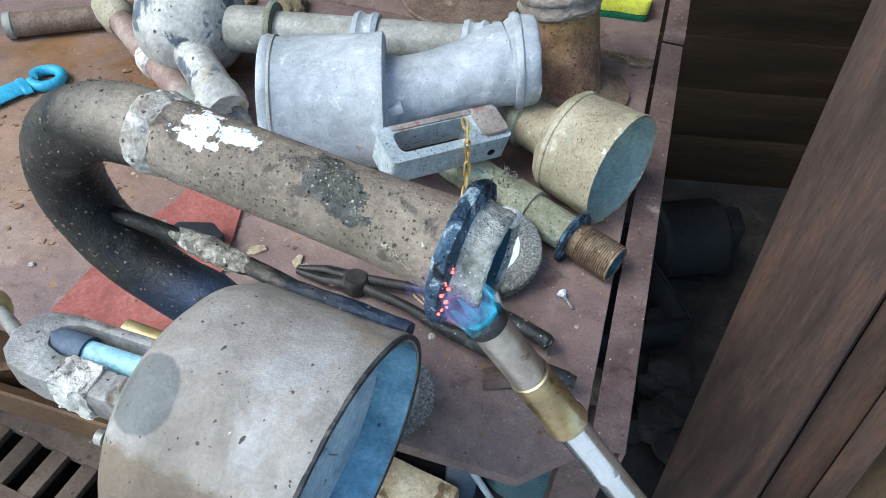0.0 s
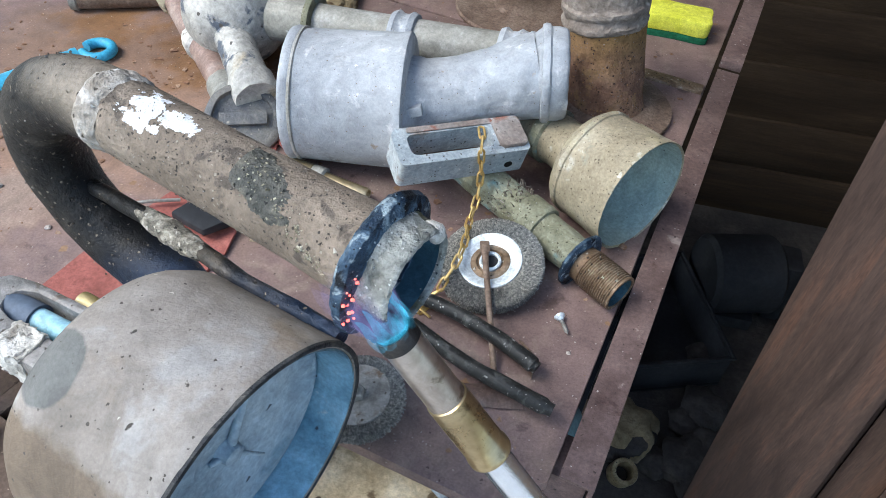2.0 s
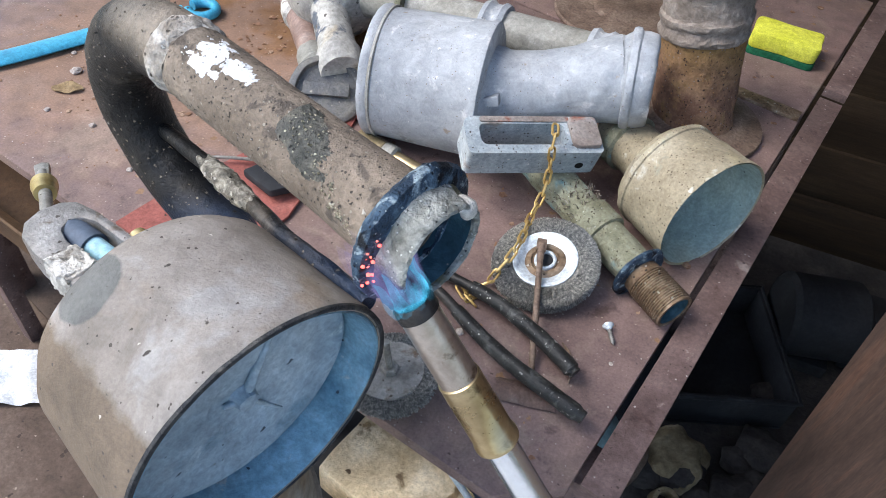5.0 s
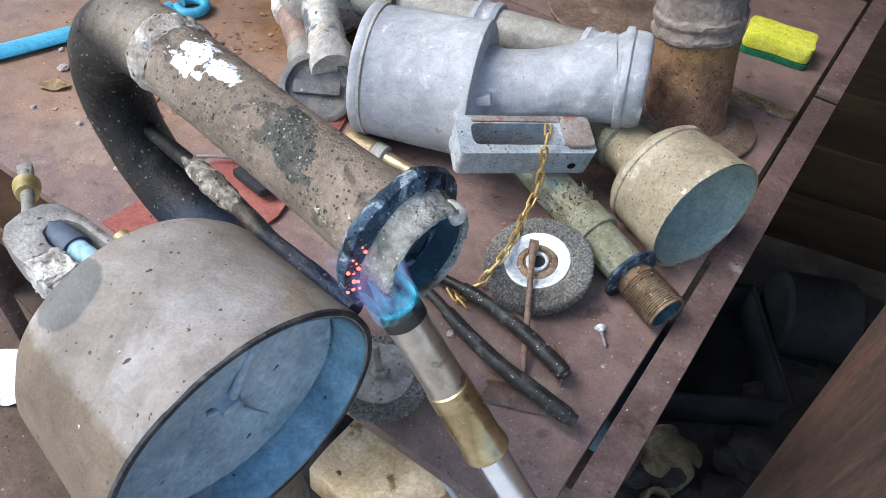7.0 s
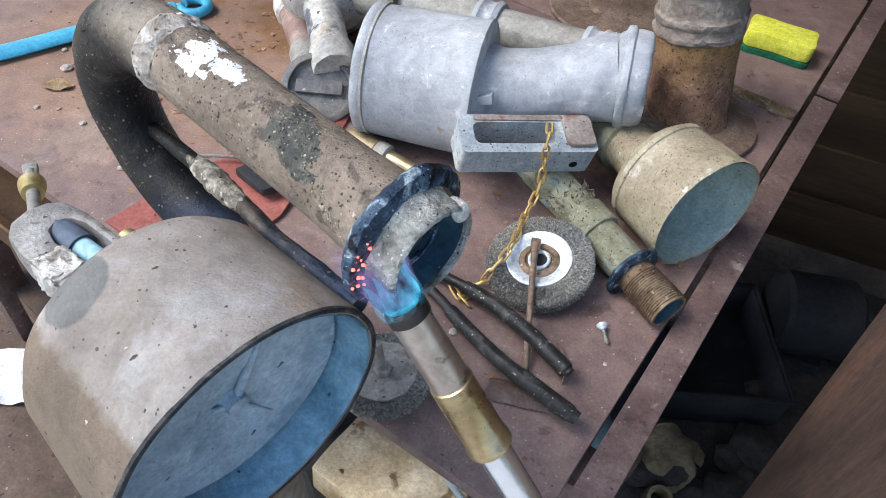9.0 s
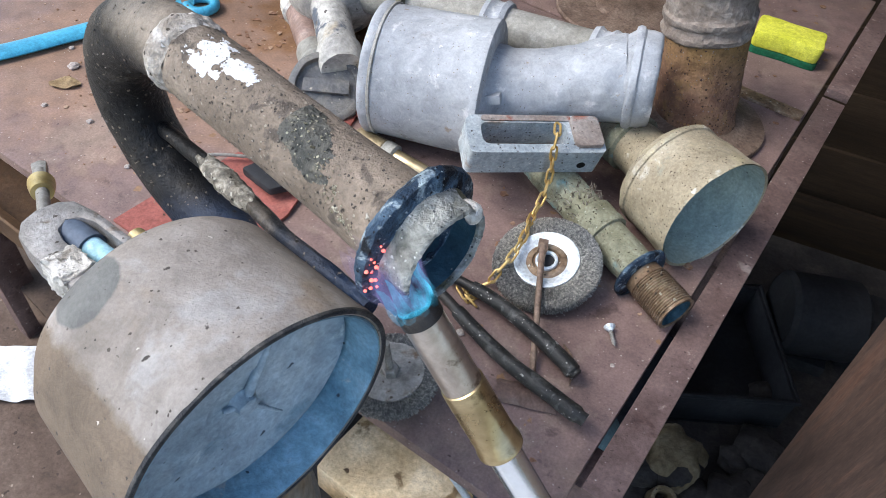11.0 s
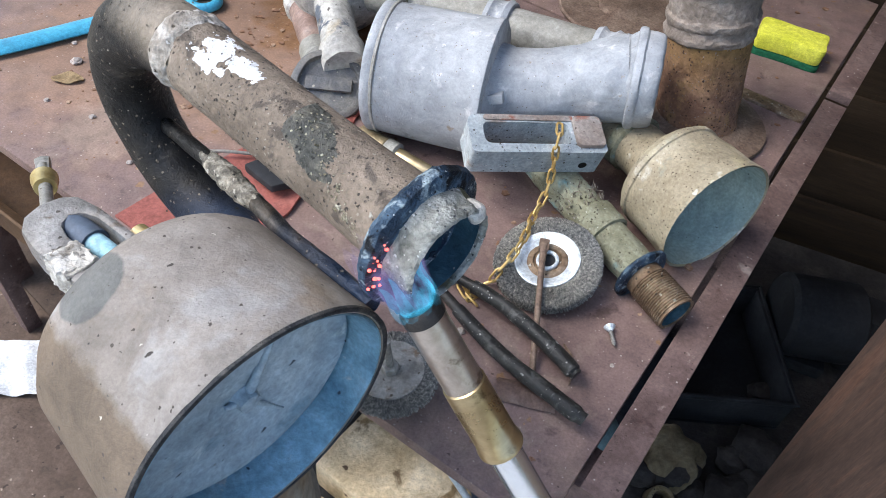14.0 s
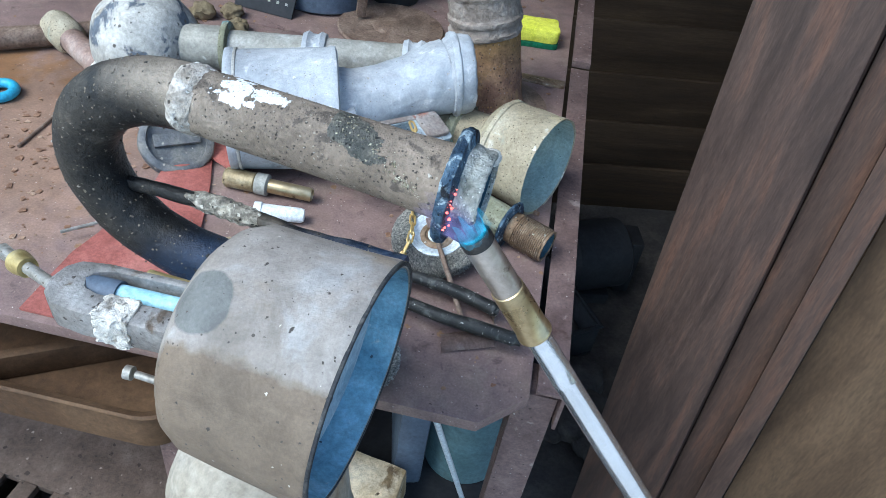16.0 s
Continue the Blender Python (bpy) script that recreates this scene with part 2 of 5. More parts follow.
M["cupinside"] = surface("blue_grey_scale", [(0.21, 0.28, 0.26), (0.29, 0.36, 0.33), (0.36, 0.42, 0.38)], 14, (0.5, 0.7), 0.1, 0.2, 300,
                         [((0.30, 0.32, 0.22), 9, 0.45, 0.85), ((0.06, 0.07, 0.07), 150, 0.73, 0.75, 2)])
M["thread"] = surface("rusty_brown_thread", [(0.11, 0.07, 0.042), (0.20, 0.135, 0.085), (0.33, 0.26, 0.19)], 60, (0.4, 0.65), 0.35, 0.4, 300,
                      spots=[((0.05, 0.035, 0.025), 260, 0.4, 0.35), ((0.45, 0.42, 0.36), 240, 0.38, 0.2)])
M["oldbrass"] = surface("old_dark_brass", [(0.15, 0.11, 0.055), (0.26, 0.20, 0.11), (0.38, 0.31, 0.19)], 50, (0.35, 0.6), 0.4, 0.3, 300, spots=[((0.06, 0.045, 0.03), 240, 0.4, 0.35)])
M["greypipe"] = surface("grey_weathered_brass", [(0.22, 0.21, 0.18), (0.31, 0.30, 0.265), (0.42, 0.41, 0.385)], 18, (0.5, 0.75), 0.15, 0.3, 300,
                        [((0.28, 0.40, 0.36), 14, 0.64, 0.70), ((0.62, 0.61, 0.58), 25, 0.62, 0.70)])
M["pinkpipe"] = surface("reddish_brass", [(0.20, 0.13, 0.105), (0.29, 0.20, 0.165), (0.40, 0.32, 0.28)], 25, (0.45, 0.7), 0.3, 0.3, 300)
M["ballmetal"] = surface("white_mottled_metal", [(0.26, 0.255, 0.245), (0.40, 0.385, 0.35), (0.54, 0.52, 0.475)], 20, (0.45, 0.7), 0.1, 0.5, 200,
                         [((0.10, 0.115, 0.14), 26, 0.56, 0.61), ((0.42, 0.35, 0.24), 12, 0.60, 0.70)], spots=[((0.10, 0.09, 0.08), 150, 0.36, 0.3)])
M["rustcyl"] = surface("flaking_rust", [(0.13, 0.0754, 0.0546), (0.221, 0.1235, 0.0806), (0.338, 0.208, 0.13)], 30, (0.75, 0.95), 0.05, 1.0, 240,
                       [((0.30, 0.185, 0.095), 55, 0.55, 0.64)],
                       marks=[((0.27, 0.16, 0.062), (-0.02, 0.01, 0.088), 0.0, 0.05, (0, 0, 1), 0.03)],
                       spots=[((0.065, 0.04, 0.032), 330, 0.45, 0.4), ((0.34, 0.19, 0.085), 260, 0.42, 0.35), ((0.30, 0.24, 0.21), 380, 0.38, 0.3)])
M["greycap"] = surface("grey_flaky_scale", [(0.17, 0.135, 0.11), (0.25, 0.205, 0.17), (0.36, 0.315, 0.275)], 45, (0.7, 0.95), 0.1, 1.0, 200)
M["wire"] = surface("steel_wire", [(0.0675, 0.0675, 0.0675), (0.297, 0.2903, 0.27), (0.783, 0.7425, 0.648)], 420, (0.35, 0.55), 0.3, 0.1, 2600)
M["wire_shade"] = surface("shaded_wire_depth", [(0.02, 0.02, 0.02), (0.05, 0.048, 0.045)], 300, (0.6, 0.8), 0.2, 0.2, 2000)
# the sky's pale blue reflection is put into the zinc's base colour
M["zinc"] = surface("zinc_sky_tint", [(0.56, 0.62, 0.66), (0.66, 0.72, 0.755), (0.76, 0.80, 0.82)], 60, (0.38, 0.52), 0.35, 0.08, 300)
M["dullsteel"] = surface("dull_steel_disc", [(0.20, 0.185, 0.16), (0.30, 0.285, 0.255), (0.40, 0.385, 0.35)], 40, (0.4, 0.6), 0.35, 0.25, 300,
                         [((0.16, 0.11, 0.075), 40, 0.58, 0.68)], spots=[((0.10, 0.08, 0.06), 260, 0.38, 0.3)])
M["rustrod"] = surface("brown_rusty_rod", [(0.13, 0.085, 0.06), (0.20, 0.14, 0.105), (0.28, 0.21, 0.16)], 60, (0.5, 0.8), 0.3, 0.4, 300)
M["blackgrip"] = surface("black_rubber_grip", [(0.010, 0.010, 0.010), (0.020, 0.020, 0.019), (0.038, 0.037, 0.034)], 30, (0.3, 0.5), 0, 0.4, 300,
                         [((0.07, 0.07, 0.065), 70, 0.56, 0.64), ((0.36, 0.345, 0.315), 95, 0.635, 0.66)], spots=[((0.34, 0.325, 0.295), 420, 0.36, 0.22)])
M["chain"] = surface("brass_chain", [(0.45, 0.28, 0.09), (0.60, 0.41, 0.15), (0.72, 0.54, 0.25)], 120, (0.35, 0.5), 0.6, 0.15, 400)
M["brassnut"] = surface("yellow_brass", [(0.35, 0.26, 0.10), (0.50, 0.39, 0.17), (0.58, 0.50, 0.30)], 60, (0.35, 0.55), 0.6, 0.2, 300)
M["spongeY"] = surface("yellow_sponge", [(0.55, 0.56, 0.04), (0.66, 0.66, 0.07), (0.74, 0.73, 0.11)], 30, (0.9, 1.0), 0, 0.35, 600)
M["spongeG"] = surface("green_scourer", [(0.01, 0.10, 0.045), (0.02, 0.17, 0.08)], 90, (0.9, 1.0), 0, 1.0, 500)
M["blue"] = surface("blue_enamel", [(0.045, 0.27, 0.42), (0.06, 0.35, 0.52), (0.10, 0.43, 0.60)], 18, (0.35, 0.5), 0, 0.1, 300,
                    [((0.03, 0.10, 0.14), 70, 0.70, 0.73)])
M["bluepale"] = surface("pale_blue_plastic", [(0.28, 0.52, 0.62), (0.40, 0.62, 0.70)], 30, (0.4, 0.6), 0, 0.1, 300)
M["torchsteel"] = surface("heat_tinted_steel", [(0.345, 0.2875, 0.2372), (0.5175, 0.4456, 0.381), (0.69, 0.6181, 0.5462)], 40, (0.26, 0.42), 0.85, 0.12, 300,
                          [((0.17, 0.125, 0.09), 60, 0.56, 0.64)])
M["torchbrass"] = surface("bronze_sleeve", [(0.3174, 0.2314, 0.119), (0.4761, 0.3636, 0.2049), (0.6083, 0.4959, 0.3107)], 30, (0.25, 0.4), 0.85, 0.08, 300,
                          [((0.17, 0.12, 0.065), 55, 0.60, 0.68)])
M["chrome"] = surface("chromed_tube", [(0.74, 0.75, 0.76), (0.86, 0.87, 0.88)], 20, (0.14, 0.22), 0.9, 0.0, 300)
M["whiteplastic"] = surface("white_plastic", [(0.60, 0.62, 0.63), (0.72, 0.73, 0.74)], 30, (0.5, 0.6), 0, 0.1, 300)
M["redcloth"] = surface("red_leather", [(0.22, 0.065, 0.05), (0.31, 0.10, 0.08), (0.40, 0.16, 0.13)], 14, (0.6, 0.85), 0, 0.3, 300)
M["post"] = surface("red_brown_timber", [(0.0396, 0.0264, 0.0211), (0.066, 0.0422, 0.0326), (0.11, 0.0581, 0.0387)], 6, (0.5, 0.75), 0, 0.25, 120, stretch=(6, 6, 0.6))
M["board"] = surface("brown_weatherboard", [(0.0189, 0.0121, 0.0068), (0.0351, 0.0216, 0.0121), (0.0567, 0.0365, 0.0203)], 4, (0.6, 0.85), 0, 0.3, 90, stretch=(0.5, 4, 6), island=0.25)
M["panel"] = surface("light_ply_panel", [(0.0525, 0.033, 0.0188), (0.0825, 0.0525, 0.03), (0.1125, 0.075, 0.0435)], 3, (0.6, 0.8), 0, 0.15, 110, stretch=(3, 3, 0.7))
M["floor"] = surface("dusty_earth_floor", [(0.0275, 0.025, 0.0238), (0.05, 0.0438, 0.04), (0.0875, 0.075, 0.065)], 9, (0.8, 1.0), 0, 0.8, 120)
M["concrete"] = surface("pale_concrete", [(0.36, 0.36, 0.35), (0.46, 0.46, 0.45), (0.55, 0.55, 0.54)], 3, (0.8, 0.95), 0, 0.4, 90, [((0.28, 0.27, 0.25), 6, 0.6, 0.7)])
M["darkbox"] = surface("dark_grey_plastic", [(0.012, 0.013, 0.016), (0.022, 0.023, 0.026), (0.04, 0.04, 0.042)], 9, (0.6, 0.8), 0, 0.2, 120)
M["stone"] = surface("yellow_stone", [(0.13, 0.095, 0.05), (0.20, 0.155, 0.09), (0.29, 0.24, 0.16)], 14, (0.8, 1.0), 0, 1.0, 120)
M["bowl"] = surface("stained_white_enamel", [(0.216, 0.1836, 0.1332), (0.3024, 0.2664, 0.2088), (0.3744, 0.3456, 0.2952)], 12, (0.5, 0.8), 0, 0.3, 150,
                    [((0.26, 0.19, 0.12), 10, 0.60, 0.70)])
M["tray"] = surface("brown_steel_tray", [(0.0595, 0.0322, 0.0175), (0.098, 0.056, 0.0294), (0.14, 0.084, 0.0455)], 8, (0.5, 0.8), 0.1, 0.3, 160)
M["slat"] = surface("grey_brown_slat", [(0.0706, 0.0481, 0.0348), (0.1038, 0.0722, 0.0547), (0.1411, 0.1038, 0.0804)], 12, (0.7, 0.9), 0, 0.5, 160, island=0.2,
                    spots=[((0.05, 0.035, 0.027), 90, 0.4, 0.3), ((0.28, 0.22, 0.175), 120, 0.3, 0.2)])
M["debris"] = surface("brown_rust_flakes", [(0.10, 0.055, 0.035), (0.20, 0.11, 0.065), (0.38, 0.28, 0.20)], 45, (0.8, 1.0), 0, 0.8, 300, island=0.4)
M["leafdry"] = surface("dry_leaf", [(0.24, 0.16, 0.08), (0.36, 0.26, 0.14)], 90, (0.7, 0.9), 0, 0.5, 300)
M["darksteel"] = surface("black_oily_steel", [(0.018, 0.017, 0.016), (0.035, 0.032, 0.03), (0.07, 0.06, 0.05)], 40, (0.35, 0.55), 0.3, 0.3, 300, spots=[((0.24, 0.17, 0.09), 120, 0.36, 0.2)])
M["plaster"] = surface("dusty_plaster", [(0.36, 0.30, 0.26), (0.50, 0.45, 0.41)], 120, (0.8, 0.95), 0, 0.6, 300)
M["chipwood"] = surface("pale_wood_chip", [(0.30, 0.22, 0.13), (0.42, 0.33, 0.22), (0.50, 0.42, 0.32)], 90, (0.7, 0.9), 0, 0.5, 300)
M["sandstone"] = surface("stained_sandstone", [(0.4004, 0.308, 0.1848), (0.616, 0.5082, 0.3388), (0.77, 0.6776, 0.5082)], 14, (0.8, 0.95), 0, 0.7, 200,
                         [((0.17, 0.12, 0.07), 20, 0.60, 0.66), ((0.34, 0.24, 0.12), 9, 0.55, 0.68)], spots=[((0.10, 0.07, 0.045), 70, 0.30, 0.2)])
M["brightrod"] = surface("bright_steel_rod", [(0.60, 0.66, 0.68), (0.74, 0.79, 0.80)], 40, (0.3, 0.45), 0.3, 0.05, 300)
M["hole"] = surface("hole_shade_black", [(0.003, 0.003, 0.003), (0.006, 0.006, 0.006)], 90, (0.9, 1.0), 0, 0.1, 300)
M["unionnut"] = surface("dark_blue_grey_bronze", [(0.07, 0.075, 0.085), (0.125, 0.125, 0.125), (0.22, 0.205, 0.18)], 34, (0.45, 0.7), 0.2, 0.4, 300, spots=[((0.30, 0.28, 0.24), 200, 0.36, 0.25)])
M["teal"] = surface("teal_grey_plastic", [(0.08, 0.144, 0.16), (0.128, 0.2, 0.216)], 9, (0.5, 0.7), 0, 0.1, 160)
M["slate"] = surface("blue_grey_rubber", [(0.075, 0.0975, 0.135), (0.1125, 0.1425, 0.1875)], 9, (0.5, 0.7), 0, 0.1, 160)


def glow(name, col, strength, thick):
    m = bpy.data.materials.new(name)
    m.use_nodes = True
    nt = m.node_tree
    nt.nodes.remove(nt.nodes["Principled BSDF"])
    e, tr, mx = nt.nodes.new("ShaderNodeEmission"), nt.nodes.new("ShaderNodeBsdfTransparent"), nt.nodes.new("ShaderNodeMixShader")
    e.inputs[0].default_value, e.inputs[1].default_value = (*col, 1), strength
    tc = nt.nodes.new("ShaderNodeTexCoord")
    n = noise_node(nt, tc.outputs["Object"], 120, 3, 0.5)
    f = ramp(nt, n, [(0.3, (0.0,) * 3), (0.7, (thick,) * 3)])
    nt.links.new(f, mx.inputs[0])
    nt.links.new(tr.outputs[0], mx.inputs[1])
    nt.links.new(e.outputs[0], mx.inputs[2])
    nt.links.new(mx.outputs[0], nt.nodes["Material Output"].inputs[0])
    return m


M["flame_core"] = glow("flame_core", (0.10, 0.62, 1.0), 2.0, 0.045)
M["flame_outer"] = glow("flame_outer", (0.40, 0.38, 0.85), 0.9, 0.035)
M["ember"] = bpy.data.materials.new("ember")
M["ember"].use_nodes = True
_p = M["ember"].node_tree.nodes["Principled BSDF"]
_p.inputs["Base Color"].default_value = (0.2, 0.05, 0.04, 1)
_p.inputs["Emission Color"].default_value, _p.inputs["Emission Strength"].default_value = (1.0, 0.10, 0.08, 1), 1.8

# ---- builders ----
ORG = {}
V = Vector


def thing(name, origin, label, category, group="", kind=""):
    ob = new(name)
    ob.location, ob.empty_display_size = origin, 0.02
    ORG[ob.name] = V(origin)
    return tagged(ob, label, category, group, kind)


def mesh_of(bm, name, material, origin, smooth=True, sharp=40):
    me = bpy.data.meshes.new(name)
    bmesh.ops.translate(bm, verts=bm.verts, vec=-V(origin))
    bmesh.ops.recalc_face_normals(bm, faces=bm.faces)
    for e in bm.edges:
        e.smooth = not (len(e.link_faces) == 2 and e.calc_face_angle(0) > radians(sharp))
    for f in bm.faces:
        f.smooth = smooth
    bm.to_mesh(me)
    bm.free()
    me.materials.append(material)
    return me


def part(name, bm, material, parent, label="", sharp=40):
    o = ORG[parent.name]
    ob = new(name, mesh_of(bm, name, material, o, True, sharp))
    ob.parent = parent
    ORG[ob.name] = o
    return tagged(ob, label)


def solo(name, bm, material, origin, label, category, group="", kind="", sharp=40):
    ob = new(name, mesh_of(bm, name, material, origin, True, sharp))
    ob.location = origin
    ORG[ob.name] = V(origin)
    return tagged(ob, label, category, group, kind)


def basis(a):
    a = V(a).normalized()
    h = V((0, 0, 1)) if abs(a.z) < 0.9 else V((1, 0, 0))
    u = a.cross(h).normalized()
    return a, u, a.cross(u)


def lathe(c, axis, prof, seg=64, wob=0.0, seed=0, closed=False, ell=1.0, bm=None):
    """Turns a profile of (along, radius) round an axis; radius 0 closes an end."""
    bm = bm or bmesh.new()
    a, u, v = basis(axis)
    c = V(c)
    rings = []
    for i, (s, r) in enumerate(prof):
        if r < 1e-6:
            rings.append([bm.verts.new(c + a * s)])
            continue
        ring = []
        for k in range(seg):
            t = 2 * math.pi * k / seg
            d = u * math.cos(t) * ell + v * math.sin(t)
            w = wob * noise.noise(d * 2.2 + V((s * 40, seed * 3.7, 0))) + 0.4 * wob * noise.noise(d * 6 + V((s * 90, seed, 5)))
            ring.append(bm.verts.new(c + a * s + d * (r + w)))
        rings.append(ring)
    pairs = list(zip(rings, rings[1:])) + ([(rings[-1], rings[0])] if closed else [])
    for p, q in pairs:
        n = max(len(p), len(q))
        for k in range(n):
            vs = [p[k % len(p)], p[(k + 1) % len(p)], q[(k + 1) % len(q)], q[k % len(q)]]
            vs = [x for i, x in enumerate(vs) if x not in vs[:i]]
            if len(vs) > 2:
                bm.faces.new(vs)
    return bm


def spline(pts, n=12):
    """A smooth curve through points, n steps between two of them."""
    P = [V(p) for p in pts]
    P = [P[0] * 2 - P[1]] + P + [P[-1] * 2 - P[-2]]
    out = []
    for i in range(1, len(P) - 2):
        for k in range(n):
            t = k / n
            a, b, c, d = P[i - 1], P[i], P[i + 1], P[i + 2]
            out.append(0.5 * (2 * b + (c - a) * t + (2 * a - 5 * b + 4 * c - d) * t * t + (3 * b - a - 3 * c + d) * t ** 3))
    return out + [P[-2]]


def tube(pts, radius, seg=16, caps=True, wob=0.0, flat=1.0, bm=None, up=None):
    """Sweeps a round or flattened section along points; radius is a number or a function of 0..1."""
    bm = bm or bmesh.new()
    P = [V(p) for p in pts]
    n = len(P)
    tan = [(P[min(i + 1, n - 1)] - P[max(i - 1, 0)]).normalized() for i in range(n)]
    a, u, v = basis(tan[0])
    if up:
        u = (V(up) - tan[0] * V(up).dot(tan[0])).normalized()
    rings = []
    for i in range(n):
        u = (u - tan[i] * u.dot(tan[i])).normalized()
        v = tan[i].cross(u)
        r = radius(i / (n - 1)) if callable(radius) else radius
        ring = []
        for k in range(seg):
            t = 2 * math.pi * k / seg
            w = r + (wob * noise.noise(P[i] * 60 + V((math.cos(t), math.sin(t), 0)) * 1.5) if wob else 0)
            ring.append(bm.verts.new(P[i] + (u * math.cos(t) * flat + v * math.sin(t)) * w))
        rings.append(ring)
    for p, q in zip(rings, rings[1:]):
        for k in range(seg):
            bm.faces.new((p[k], p[(k + 1) % seg], q[(k + 1) % seg], q[k]))
    if caps:
        bm.faces.new(rings[0][::-1])
        bm.faces.new(rings[-1])
    return bm


def slab(outline, z0, z1, m=None, bevel=0.0, bm=None):
    """A plate from an outline in the plane, from z0 to z1, then moved by m; its edges may be bevelled."""
    tmp = bmesh.new()
    lo = [tmp.verts.new((x, y, z0)) for x, y in outline]
    hi = [tmp.verts.new((x, y, z1)) for x, y in outline]
    n = len(lo)
    tmp.faces.new(lo[::-1])
    tmp.faces.new(hi)
    for k in range(n):
        tmp.faces.new((lo[k], lo[(k + 1) % n], hi[(k + 1) % n], hi[k]))
    bmesh.ops.recalc_face_normals(tmp, faces=tmp.faces)
    if bevel:
        bmesh.ops.bevel(tmp, geom=[e for e in tmp.edges if e.calc_face_angle(0) > 0.5], offset=bevel, segments=2, affect="EDGES", profile=0.6)
    if m is not None:
        bmesh.ops.transform(tmp, matrix=m, verts=tmp.verts)
    if bm is None:
        return tmp
    me = bpy.data.meshes.new("tmp")
    tmp.to_mesh(me)
    tmp.free()
    bm.from_mesh(me)
    bpy.data.meshes.remove(me)
    return bm


def block(x0, x1, y0, y1, z0, z1, m=None, bevel=0.0, bm=None):
    return slab([(x0, y0), (x1, y0), (x1, y1), (x0, y1)], z0, z1, m, bevel, bm)


def frame_at(c, a, up=(0, 0, 1)):
    """A pose at c whose x runs along a and whose z is nearest to up."""
    a = V(a).normalized()
    y = V(up).cross(a).normalized()
    z = a.cross(y)
    return Matrix(((a.x, y.x, z.x, c[0]), (a.y, y.y, z.y, c[1]), (a.z, y.z, z.z, c[2]), (0, 0, 0, 1)))


def roughen(bm, amount, scale=30, cuts=0):
    if cuts:
        bmesh.ops.subdivide_edges(bm, edges=bm.edges, cuts=cuts, use_grid_fill=True)
    for w in bm.verts:
        w.co += noise.noise_vector(w.co * scale) * amount
    return bm


def dense(prof, step=0.0015):
    """The same profile with points no further apart than step."""
    out = []
    for (s0, r0), (s1, r1) in zip(prof, prof[1:]):
        n = max(1, int(math.hypot(s1 - s0, r1 - r0) / step))
        out += [(s0 + (s1 - s0) * k / n, r0 + (r1 - r0) * k / n) for k in range(n)]
    return out + [prof[-1]]


def fractal(p, octaves=4):
    return sum(noise.noise(p * 2.03 ** k) * 0.55 ** k for k in range(octaves))


def crumbs(places, seed):
    """Many small angular grains at places of (point, size) as one mesh."""
    g = random.Random(seed)
    verts, faces = [], []
    for p, r in places:
        b = len(verts)
        for d in ((1, 0, 0), (-1, 0, 0), (0, 1, 0), (0, -1, 0), (0, 0, 1), (0, 0, -1)):
            q = V(d) * r * g.uniform(0.6, 1.2) + V((g.uniform(-r, r), g.uniform(-r, r), g.uniform(-r, r))) * 0.4
            verts.append(V(p) + q)
        faces += [(b + i, b + j, b + k) for i, j, k in ((0, 2, 4), (2, 1, 4), (1, 3, 4), (3, 0, 4), (2, 0, 5), (1, 2, 5), (3, 1, 5), (0, 3, 5))]
    me = bpy.data.meshes.new("tmp")
    me.from_pydata(verts, [], faces)
    bm = bmesh.new()
    bm.from_mesh(me)
    bpy.data.meshes.remove(me)
    return bm


def rock(c, r, seed, flat=0.7):
    bm = bmesh.new()
    bmesh.ops.create_icosphere(bm, subdivisions=4, radius=r)
    for w in bm.verts:
        d = w.co.normalized()
        w.co = d * (r * (1 + 0.30 * noise.noise(d * 1.6 + V((seed, 0, 0))) + 0.09 * noise.noise(d * 6 + V((0, seed, 0)))))
        w.co.z = max(w.co.z * flat, -r * flat * 0.72)
    bmesh.ops.translate(bm, verts=bm.verts, vec=V(c) + V((0, 0, r * flat * 0.72)))
    return bm


T = 0.8                                  # height of the bench top
BENCH = pose(0.1375, 0.277, 0, 0, 0, -13.06)  # its front right corner; x along the front, y to the back
AX = V((0.932, -0.36, -0.036)).normalized()  # the way in which the copper trap's pipes run

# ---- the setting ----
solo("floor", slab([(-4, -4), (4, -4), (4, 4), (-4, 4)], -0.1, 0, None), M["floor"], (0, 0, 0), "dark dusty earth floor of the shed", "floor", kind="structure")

# unseen pale ground, added to give the chrome tube a bright reflection
solo("pavement", slab([(-4, -4), (4, -4), (4, -0.15), (-4, -0.15)], -0.05, 0.004, None), M["concrete"], (-1, -2, 0), "unseen pale concrete ground added for the chrome tube to reflect", "pavement", kind="structure")

wall = thing("wall_back", (0.9, 1.62, 0), "dark brown horizontal weatherboard wall behind the bench", "wall", kind="structure")
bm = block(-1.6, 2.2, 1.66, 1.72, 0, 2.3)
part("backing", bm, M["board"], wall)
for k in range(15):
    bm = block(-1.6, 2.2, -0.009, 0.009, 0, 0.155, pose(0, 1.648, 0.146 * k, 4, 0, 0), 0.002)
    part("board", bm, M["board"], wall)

wall = thing("wall_right", (1.3, 0.6, 0), "brown timber side wall of the shed", "wall", kind="structure")
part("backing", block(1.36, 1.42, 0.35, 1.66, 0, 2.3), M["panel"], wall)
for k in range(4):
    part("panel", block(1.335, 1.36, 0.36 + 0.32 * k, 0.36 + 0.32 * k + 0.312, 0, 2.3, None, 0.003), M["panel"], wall)
